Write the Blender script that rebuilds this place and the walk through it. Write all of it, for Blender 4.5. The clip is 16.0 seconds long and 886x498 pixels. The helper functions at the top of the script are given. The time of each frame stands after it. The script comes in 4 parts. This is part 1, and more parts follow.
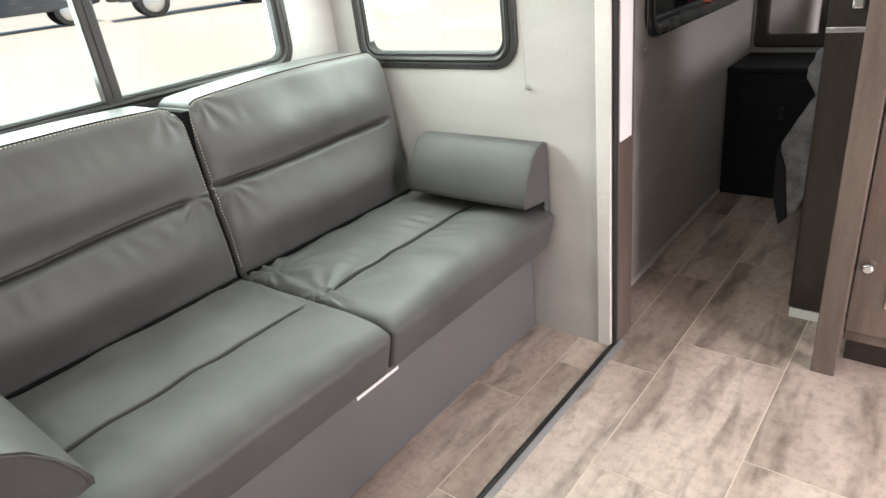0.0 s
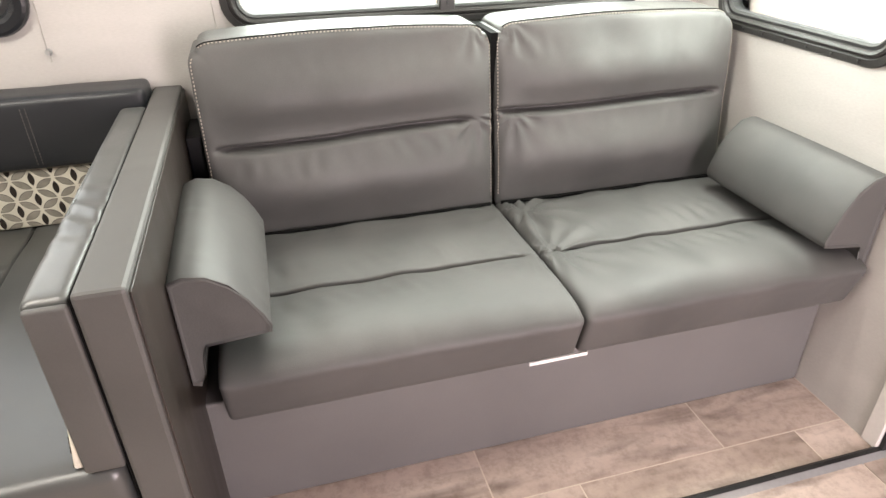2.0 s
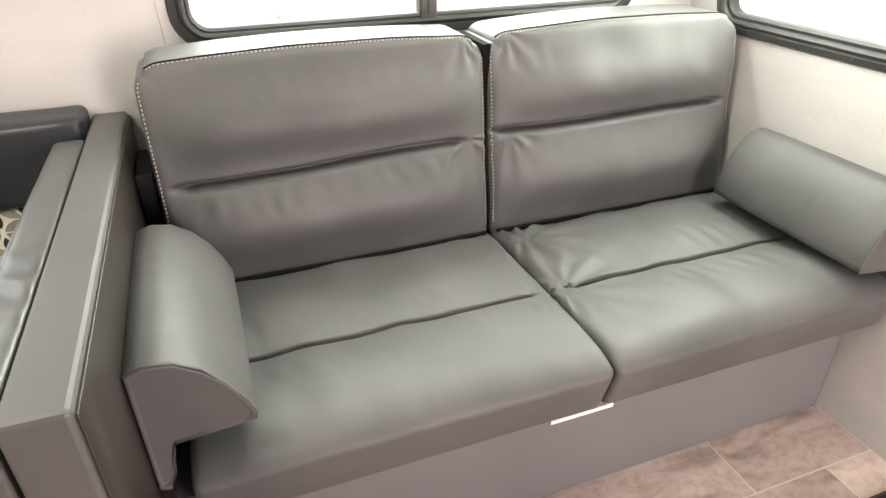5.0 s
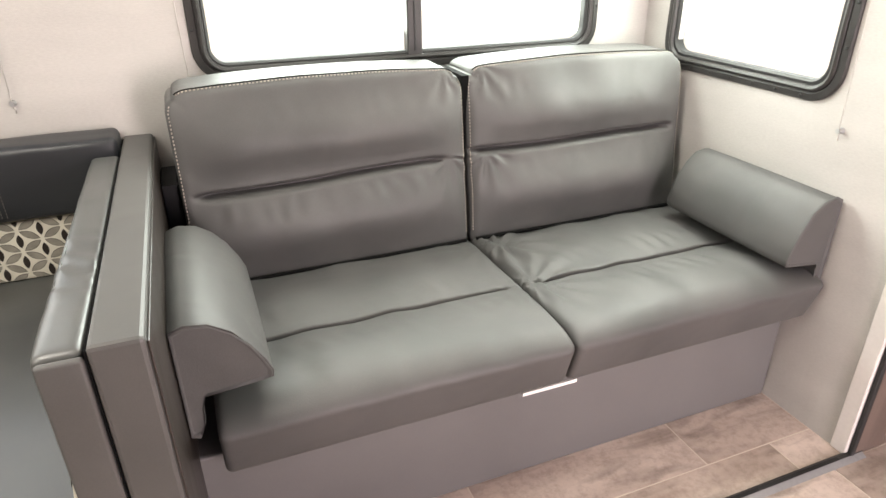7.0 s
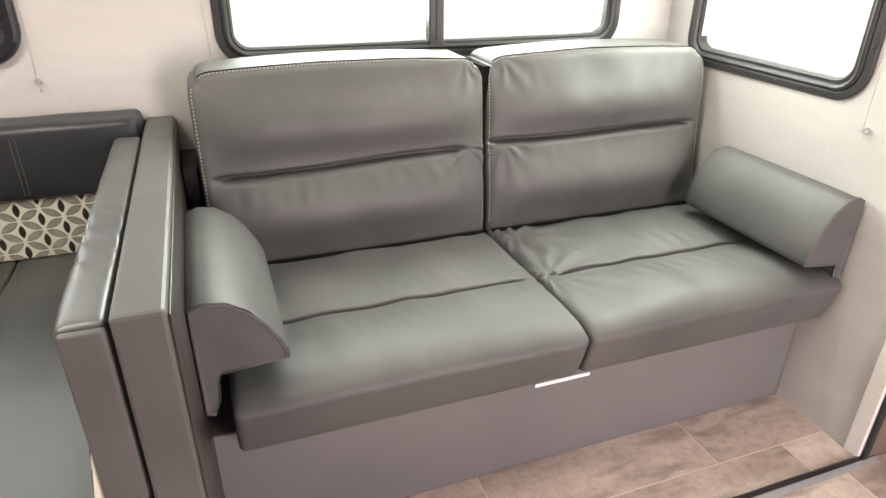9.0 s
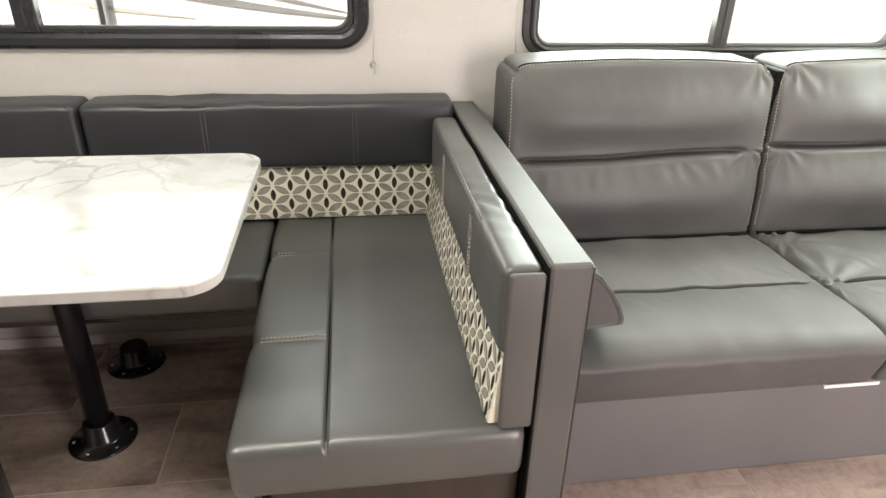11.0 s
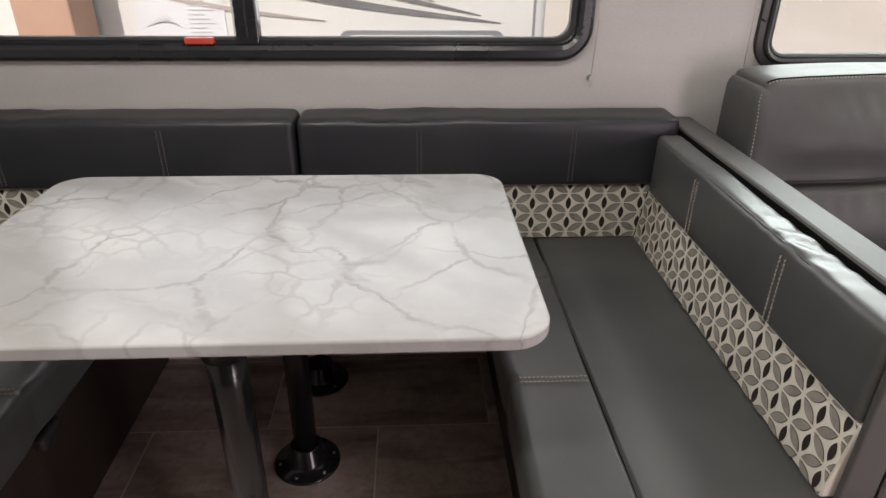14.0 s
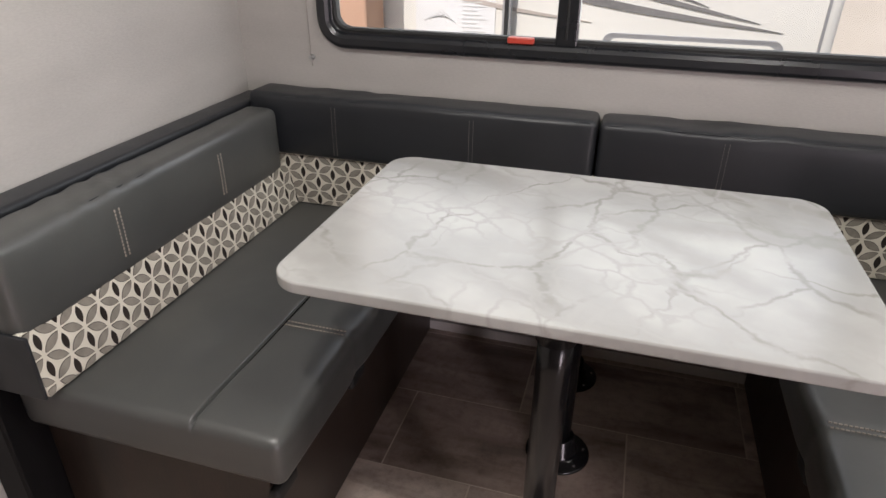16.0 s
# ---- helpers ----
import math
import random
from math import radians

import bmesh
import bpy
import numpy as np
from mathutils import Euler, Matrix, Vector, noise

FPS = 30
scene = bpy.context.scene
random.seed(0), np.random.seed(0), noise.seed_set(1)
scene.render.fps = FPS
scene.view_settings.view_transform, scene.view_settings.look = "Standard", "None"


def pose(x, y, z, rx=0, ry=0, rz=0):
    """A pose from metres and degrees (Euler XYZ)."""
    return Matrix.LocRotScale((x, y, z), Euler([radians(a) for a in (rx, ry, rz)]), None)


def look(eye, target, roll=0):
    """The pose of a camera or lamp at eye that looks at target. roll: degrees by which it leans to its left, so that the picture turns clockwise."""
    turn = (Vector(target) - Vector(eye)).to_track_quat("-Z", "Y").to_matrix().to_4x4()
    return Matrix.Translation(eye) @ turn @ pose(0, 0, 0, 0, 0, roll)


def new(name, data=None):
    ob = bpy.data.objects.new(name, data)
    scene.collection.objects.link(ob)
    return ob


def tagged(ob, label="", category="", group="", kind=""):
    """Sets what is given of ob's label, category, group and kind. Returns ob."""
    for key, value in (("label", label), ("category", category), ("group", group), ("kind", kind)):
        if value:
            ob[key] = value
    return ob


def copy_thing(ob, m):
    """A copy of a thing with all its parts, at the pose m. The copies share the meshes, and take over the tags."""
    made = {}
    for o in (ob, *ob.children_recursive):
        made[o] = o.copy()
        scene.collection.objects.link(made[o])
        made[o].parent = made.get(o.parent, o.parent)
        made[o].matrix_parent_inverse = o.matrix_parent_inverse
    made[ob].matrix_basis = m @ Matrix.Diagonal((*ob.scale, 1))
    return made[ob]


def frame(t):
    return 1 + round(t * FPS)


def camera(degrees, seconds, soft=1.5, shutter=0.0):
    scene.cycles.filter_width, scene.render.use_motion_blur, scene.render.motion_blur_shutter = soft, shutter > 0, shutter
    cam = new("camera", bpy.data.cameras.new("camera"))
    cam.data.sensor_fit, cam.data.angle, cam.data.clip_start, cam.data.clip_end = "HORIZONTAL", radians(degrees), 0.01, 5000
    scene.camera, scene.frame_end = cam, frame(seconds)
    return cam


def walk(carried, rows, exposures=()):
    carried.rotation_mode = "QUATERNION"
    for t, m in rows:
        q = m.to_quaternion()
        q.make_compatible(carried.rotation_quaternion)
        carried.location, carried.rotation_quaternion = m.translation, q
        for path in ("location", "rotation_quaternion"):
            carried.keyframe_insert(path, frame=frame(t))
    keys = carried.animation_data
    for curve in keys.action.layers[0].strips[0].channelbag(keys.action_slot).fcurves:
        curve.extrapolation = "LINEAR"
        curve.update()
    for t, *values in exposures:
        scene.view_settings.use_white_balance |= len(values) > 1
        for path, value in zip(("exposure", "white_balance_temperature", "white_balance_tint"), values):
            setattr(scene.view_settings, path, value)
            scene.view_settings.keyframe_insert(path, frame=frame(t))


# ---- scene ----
cam = camera(69.8, 16.0)
PATH = [
    (0, (0.015, -1.77, 1.204), (1.372, -0.574, 0.352), -7.2),
    (0.5, (0.141, -1.817, 1.215), (1.114, -0.309, 0.334), -4.8),
    (1, (0.223, -1.825, 1.233), (0.85, -0.195, 0.26), -1.0),
    (1.5, (0.258, -1.809, 1.229), (0.693, -0.141, 0.216), -2.6),
    (2, (0.259, -1.828, 1.24), (0.72, -0.158, 0.241), -0.6),
    (2.5, (0.248, -1.829, 1.247), (0.719, -0.147, 0.273), 0.3),
    (3, (0.239, -1.827, 1.246), (0.708, -0.137, 0.284), 0.0),
    (3.5, (0.258, -1.799, 1.248), (0.742, -0.112, 0.289), -0.5),
    (4, (0.255, -1.659, 1.247), (0.774, -0.003, 0.253), -1.1),
    (4.5, (0.241, -1.573, 1.223), (0.814, 0.054, 0.212), -0.9),
    (7, (0.147, -1.817, 1.241), (0.808, -0.15, 0.356), -0.4),
    (7.5, (0.127, -1.799, 1.234), (0.821, -0.143, 0.354), 0.4),
    (8, (0.15, -1.817, 1.222), (0.837, -0.171, 0.317), 1.0),
    (10.5, (-0.136, -1.827, 1.229), (0.254, -0.068, 0.361), 0.6),
    (11, (-0.32, -1.849, 1.228), (-0.051, -0.083, 0.33), 1.5),
    (11.5, (-0.448, -1.851, 1.217), (-0.282, -0.091, 0.281), 1.7),
    (12, (-0.475, -1.838, 1.229), (-0.365, -0.052, 0.334), 1.2),
    (12.5, (-0.492, -1.75, 1.223), (-0.441, 0.021, 0.296), 0.8),
    (13, (-0.528, -1.655, 1.234), (-0.55, 0.126, 0.324), -0.5),
    (13.5, (-0.627, -1.662, 1.232), (-0.52, 0.114, 0.319), 1.3),
    (14, (-0.726, -1.687, 1.242), (-0.632, 0.09, 0.33), 0.6),
    (14.5, (-0.799, -1.703, 1.252), (-0.847, 0.078, 0.344), 1.1),
    (15, (-0.871, -1.718, 1.253), (-1.119, 0.039, 0.33), 0.9),
    (15.5, (-0.919, -1.734, 1.259), (-1.317, -0.001, 0.343), 0.2),
    (16, (-0.95, -1.755, 1.262), (-1.449, -0.052, 0.339), 0.6),
]
EXPOSURES = [(0.0, 0.56, 6300, 12), (0.7, 0.77, 6450, 18), (1.5, 1.06, 6700, 19), (4.7, 1.08, 6750, 18), (8.2, 0.92, 6750, 19), (10.5, 0.97, 6750, 15),
             (11.3, 0.92, 6700, 15), (12.5, 0.6, 6550, 15), (13.5, 0.04, 6450, 22), (14.5, -0.06, 6450, 23), (16.0, 0.04, 6400, 22)]
SKY, SUN, WIN, LED, DOOR = 0.14, 4.8, 1.0, 8.0, 38
walk(cam, [(t, look(e, g, r)) for t, e, g, r in PATH], EXPOSURES)

# ---- world, sun, lamps ----
SUN_EL, SUN_AZ = 52, 200
world = bpy.data.worlds.new("world")
scene.world = world
world.use_nodes = True
wn = world.node_tree
sky = wn.nodes.new("ShaderNodeTexSky")
sky.sky_type, sky.sun_disc = "NISHITA", False
sky.sun_elevation, sky.sun_rotation = radians(SUN_EL), radians(SUN_AZ)
wn.links.new(sky.outputs[0], wn.nodes["Background"].inputs[0])
wn.nodes["Background"].inputs[1].default_value = SKY
sun = new("sun", bpy.data.lights.new("sun", "SUN"))
sun.data.energy, sun.data.angle, sun.data.color = SUN, radians(0.6), (1.0, 0.95, 0.86)
sun.matrix_world = look((0, 0, 0), (-math.sin(radians(SUN_AZ)) * math.cos(radians(SUN_EL)),
                                    -math.cos(radians(SUN_AZ)) * math.cos(radians(SUN_EL)), -math.sin(radians(SUN_EL))))


def area(name, m, sx, sy, watts, colour, shape="RECTANGLE"):
    ob = new(name, bpy.data.lights.new(name, "AREA"))
    ob.data.shape, ob.data.size, ob.data.size_y = shape, sx, sy
    ob.data.energy, ob.data.color = watts, colour
    ob.matrix_world = m
    return ob


# daylight that enters through the windows and the open entrance door
DAY = (0.88, 1.0, 0.90)  # through tinted glass
OPEN_DAY = (1.0, 0.90, 0.90)
area("skylight", look((0.785, 0.045, 1.22), (0.785, -1, 0.85)), 1.1, 0.5, 20 * WIN, DAY)
area("skylight", look((-1.05, 0.045, 1.22), (-1.05, -1, 0.85)), 1.45, 0.45, 4.8 * WIN, (0.95, 1.0, 0.95))
area("skylight", look((1.612, -0.43, 1.22), (0.5, -0.75, 0.4)), 0.5, 0.5, 11 * WIN, (0.88, 1.0, 0.89))
area("skylight", look((2.6, -0.875, 1.2), (2.6, -2, 0.6)), 0.9, 0.4, 0.5 * WIN, DAY)
area("doorlight", look((1.2, -3.21, 0.72), (1.0, 0, 0.3)), 0.6, 1.4, DOOR, OPEN_DAY)
area("skylight", look((2.85, -3.205, 1.2), (2.5, 0, 0.9)), 0.7, 0.45, 9 * WIN, OPEN_DAY)
# ceiling lights out of view; the third added to brighten the west wall
LAMPS = [(0.72, -0.62), (-0.50, -1.02), (-1.35, -1.40)]
for (lx, ly), share in zip(LAMPS, (0.5, 0.7, 1.9)):
    area("lamp_light", look((lx, ly, 1.935), (lx, ly + 0.001, 0)), 0.2, 0.2, LED * share, (0.97, 1.0, 0.88), "DISK")


# ---- materials ----
def material(name, a, b, rough=0.6, fine=120, coarse=3, bump=0.0, metal=0.0, stretch=(1, 1, 1), spec=0.5, mixing=0.5, coat=0.0, wear=0.08, pucker=0.0):
    """Two tones mixed by coarse and fine noise, with fine relief and uneven gloss."""
    m = bpy.data.materials.new(name)
    m.use_nodes = True
    nt = m.node_tree
    n, l = nt.nodes, nt.links
    p = n["Principled BSDF"]
    tc = n.new("ShaderNodeTexCoord")
    mp = n.new("ShaderNodeMapping")
    mp.inputs["Scale"].default_value = stretch
    l.new(tc.outputs["Object"], mp.inputs[0])
    n1, n2 = n.new("ShaderNodeTexNoise"), n.new("ShaderNodeTexNoise")
    n1.inputs["Scale"].default_value, n2.inputs["Scale"].default_value = coarse, fine
    n1.inputs["Detail"].default_value, n2.inputs["Detail"].default_value = 5, 3
    for q in (n1, n2):
        l.new(mp.outputs[0], q.inputs["Vector"])
    add = n.new("ShaderNodeMath")
    add.operation = "MULTIPLY_ADD"
    l.new(n2.outputs[0], add.inputs[0])
    add.inputs[1].default_value = mixing
    l.new(n1.outputs[0], add.inputs[2])
    rmp = n.new("ShaderNodeMapRange")
    rmp.inputs[1].default_value, rmp.inputs[2].default_value = 0.35 + mixing * 0.3, 0.65 + mixing * 0.7
    l.new(add.outputs[0], rmp.inputs[0])
    mix = n.new("ShaderNodeMix")
    mix.data_type = "RGBA"
    l.new(rmp.outputs[0], mix.inputs[0])
    mix.inputs[6].default_value, mix.inputs[7].default_value = (*a, 1), (*b, 1)
    l.new(mix.outputs[2], p.inputs["Base Color"])
    rr = n.new("ShaderNodeMapRange")
    rr.inputs[3].default_value, rr.inputs[4].default_value = max(0.02, rough - wear), min(1, rough + wear)
    l.new(n1.outputs[0], rr.inputs[0])
    l.new(rr.outputs[0], p.inputs["Roughness"])
    p.inputs["Metallic"].default_value = metal
    p.inputs["Specular IOR Level"].default_value = spec
    p.inputs["Coat Weight"].default_value = coat
    if bump:
        bp = n.new("ShaderNodeBump")
        bp.inputs["Strength"].default_value, bp.inputs["Distance"].default_value = bump, 0.002
        l.new(n2.outputs[0], bp.inputs["Height"])
        l.new(bp.outputs[0], p.inputs["Normal"])
        if pucker:
            n3, b3 = n.new("ShaderNodeTexNoise"), n.new("ShaderNodeBump")
            n3.inputs["Scale"].default_value, n3.inputs["Detail"].default_value, n3.inputs["Distortion"].default_value = 7, 1.5, 0.4
            l.new(mp.outputs[0], n3.inputs["Vector"])
            b3.inputs["Strength"].default_value, b3.inputs["Distance"].default_value = pucker, 0.02
            l.new(n3.outputs[0], b3.inputs["Height"])
            l.new(b3.outputs[0], bp.inputs["Normal"])
    return m


WALLPAPER = material("linen_wallpaper", (0.405, 0.385, 0.365), (0.48, 0.459, 0.436), 0.75, 90, 2.5, 0.25, stretch=(1, 1, 3.5), spec=0.3)
# unseen ceiling, toned down so that it bounces less light
CEILING = material("ceiling_board", (0.54, 0.53, 0.51), (0.60, 0.59, 0.57), 0.8, 60, 2, 0.1)
SOFA = material("grey_sofa_vinyl", (0.062, 0.062, 0.060), (0.090, 0.088, 0.085), 0.54, 420, 4, 0.2, spec=0.40, mixing=0.25, pucker=0.36)
SOFA_BASE = material("grey_base_vinyl", (0.116, 0.113, 0.111), (0.142, 0.138, 0.135), 0.5, 300, 3, 0.08, mixing=0.25)
BENCH = material("dark_grey_bench_vinyl", (0.050, 0.052, 0.051), (0.072, 0.074, 0.070), 0.37, 420, 4, 0.12, spec=0.8, mixing=0.25, pucker=0.12)
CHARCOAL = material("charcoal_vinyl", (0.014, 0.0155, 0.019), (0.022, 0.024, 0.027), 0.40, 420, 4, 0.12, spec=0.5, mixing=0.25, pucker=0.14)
PANEL_VINYL = material("dark_panel_vinyl", (0.058, 0.057, 0.054), (0.08, 0.078, 0.074), 0.50, 420, 4, 0.1, mixing=0.25, pucker=0.14)
FABRIC = material("cream_jacquard", (0.60, 0.565, 0.48), (0.72, 0.68, 0.585), 0.9, 700, 9, 0.5, spec=0.2)
PETAL_DARK = material("dark_petal_weave", (0.018, 0.014, 0.012), (0.04, 0.032, 0.028), 0.9, 600, 20, 0.5, spec=0.2)
PETAL_GREY = material("grey_petal_weave", (0.2, 0.183, 0.155), (0.33, 0.305, 0.26), 0.9, 600, 30, 0.5, spec=0.2)
THREAD = material("pale_thread", (0.27, 0.24, 0.205), (0.38, 0.335, 0.29), 0.8, 300, 20)
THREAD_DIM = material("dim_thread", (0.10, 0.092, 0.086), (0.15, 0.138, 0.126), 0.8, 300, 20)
# near black for real seams and for shade coloured into creases and gaps
SEAM_AND_SHADE = material("black_seam_and_gap_shade", (0.003, 0.003, 0.003), (0.006, 0.006, 0.006), 0.9, 200, 10, spec=0.08)
GROUT = material("cream_grout", (0.58, 0.50, 0.42), (0.68, 0.60, 0.51), 0.7, 150, 5, 0.1)
EBONY = material("black_wood_and_gap_shade", (0.004, 0.004, 0.0045), (0.009, 0.009, 0.010), 0.5, 60, 5, 0.05, stretch=(5, 5, 0.8), spec=0.2)
BRONZE = material("bronze_window_frame", (0.020, 0.019, 0.018), (0.034, 0.032, 0.031), 0.42, 200, 6, 0.04, spec=0.4)
BLACK = material("black_window_frame", (0.008, 0.009, 0.011), (0.014, 0.015, 0.018), 0.28, 150, 5, 0.03, spec=0.6)
GASKET = material("black_rubber", (0.010, 0.010, 0.010), (0.02, 0.02, 0.02), 0.6, 200, 8, 0.05)
GLOSS_BLACK = material("glossy_black_steel", (0.006, 0.006, 0.007), (0.012, 0.012, 0.013), 0.2, 80, 5, 0.0, spec=0.45, wear=0.05)
STEEL = material("bright_screw_steel", (0.55, 0.55, 0.56), (0.7, 0.7, 0.7), 0.25, 200, 8, 0.0, metal=1.0)
WALNUT = material("dark_walnut", (0.015, 0.010, 0.0075), (0.036, 0.024, 0.018), 0.42, 60, 5, 0.12, stretch=(6, 6, 1), coat=0.1)
FASCIA_WOOD = material("grey_brown_wood", (0.085, 0.062, 0.05), (0.15, 0.112, 0.094), 0.42, 70, 4, 0.1, stretch=(7, 7, 0.8))
DARK_BROWN = material("dark_brown_board", (0.020, 0.0155, 0.013), (0.034, 0.027, 0.023), 0.36, 70, 4, 0.08, stretch=(5, 5, 0.8))
PALE_WOOD = material("pale_door_panel", (0.36, 0.26, 0.2), (0.46, 0.35, 0.28), 0.4, 70, 4, 0.08, stretch=(7, 7, 0.8))
WHITE_PLASTIC = material("white_plastic", (0.74, 0.73, 0.71), (0.8, 0.79, 0.77), 0.4, 100, 4, 0.02)
GREY_TRIM = material("pale_trim", (0.58, 0.55, 0.52), (0.66, 0.63, 0.6), 0.45, 100, 4, 0.04)
RED = material("red_plastic", (0.5, 0.05, 0.03), (0.6, 0.08, 0.05), 0.4, 100, 8)
CORD = material("grey_cord", (0.42, 0.4, 0.37), (0.54, 0.51, 0.48), 0.8, 400, 30)
STRIP = material("dark_metal_strip", (0.025, 0.025, 0.026), (0.05, 0.049, 0.048), 0.35, 200, 12, 0.05, metal=0.6)
BLANKET = material("grey_blanket", (0.13, 0.13, 0.135), (0.34, 0.34, 0.35), 0.95, 140, 18, 0.6)
BLANKET_EDGE = material("black_blanket_lining", (0.01, 0.01, 0.012), (0.02, 0.02, 0.022), 0.9, 200, 10)
RV_WHITE = material("cream_gelcoat", (0.72, 0.70, 0.63), (0.8, 0.78, 0.71), 0.3, 60, 1, 0.0)
RV_GREY = material("grey_decal", (0.16, 0.155, 0.15), (0.24, 0.23, 0.22), 0.4, 60, 3)
RV_PALE = material("taupe_decal", (0.42, 0.37, 0.32), (0.5, 0.44, 0.39), 0.4, 60, 3)
RV_TRIM = material("grey_metal_trim", (0.35, 0.35, 0.35), (0.45, 0.45, 0.45), 0.35, 90, 3, metal=0.5)
TAN = material("tan_stucco", (0.45, 0.27, 0.18), (0.55, 0.34, 0.23), 0.85, 60, 2, 0.3)
GRAVEL = material("pale_tan_lot", (0.5, 0.43, 0.335), (0.62, 0.55, 0.445), 0.9, 30, 0.35, 0.4)
CAR_PAINT = material("dark_car_paint", (0.02, 0.024, 0.03), (0.03, 0.034, 0.04), 0.25, 60, 2, coat=0.6)
CAR_GLASS = material("tinted_car_glass", (0.01, 0.011, 0.012), (0.02, 0.021, 0.022), 0.08, 60, 2)
TYRE = material("tyre_rubber", (0.015, 0.015, 0.015), (0.03, 0.03, 0.03), 0.8, 100, 5, 0.2)
RIM = material("alloy_rim", (0.5, 0.5, 0.5), (0.65, 0.65, 0.65), 0.3, 60, 3, metal=0.8)
PAPER = material("white_paper", (0.72, 0.72, 0.7), (0.8, 0.8, 0.78), 0.7, 60, 3)
INK = material("pale_grey_ink", (0.5, 0.5, 0.48), (0.58, 0.58, 0.56), 0.8, 60, 3)

MIRROR = bpy.data.materials.new("mirror_glass")
MIRROR.use_nodes = True
mb = MIRROR.node_tree.nodes["Principled BSDF"].inputs
mb["Base Color"].default_value, mb["Metallic"].default_value, mb["Roughness"].default_value = (0.86, 0.87, 0.87, 1), 1.0, 0.03
GLASS = bpy.data.materials.new("window_glass")
GLASS.use_nodes = True
gt = GLASS.node_tree
glossy, clear, blend, fres = (gt.nodes.new(k) for k in ("ShaderNodeBsdfGlossy", "ShaderNodeBsdfTransparent", "ShaderNodeMixShader", "ShaderNodeFresnel"))
glossy.inputs["Roughness"].default_value = 0.02
clear.inputs[0].default_value = (0.93, 0.95, 0.94, 1)
fres.inputs[0].default_value = 1.3
gt.links.new(fres.outputs[0], blend.inputs[0])
gt.links.new(clear.outputs[0], blend.inputs[1])
gt.links.new(glossy.outputs[0], blend.inputs[2])
gt.links.new(blend.outputs[0], gt.nodes["Material Output"].inputs[0])
DIFFUSER = bpy.data.materials.new("lit_diffuser")
DIFFUSER.use_nodes = True
db = DIFFUSER.node_tree.nodes["Principled BSDF"].inputs
db["Base Color"].default_value, db["Emission Color"].default_value, db["Emission Strength"].default_value = (0.8, 0.8, 0.78, 1), (1, 0.93, 0.86, 1), 6


def node_set(m):
    m.use_nodes = True
    nt = m.node_tree
    return nt, nt.nodes, nt.links, nt.nodes["Principled BSDF"]


def ramp(n, stops):
    r = n.new("ShaderNodeValToRGB")
    for i, (pos, c) in enumerate(stops):
        e = r.color_ramp.elements[i] if i < 2 else r.color_ramp.elements.new(pos)
        e.position, e.color = pos, (*c, 1)
    return r


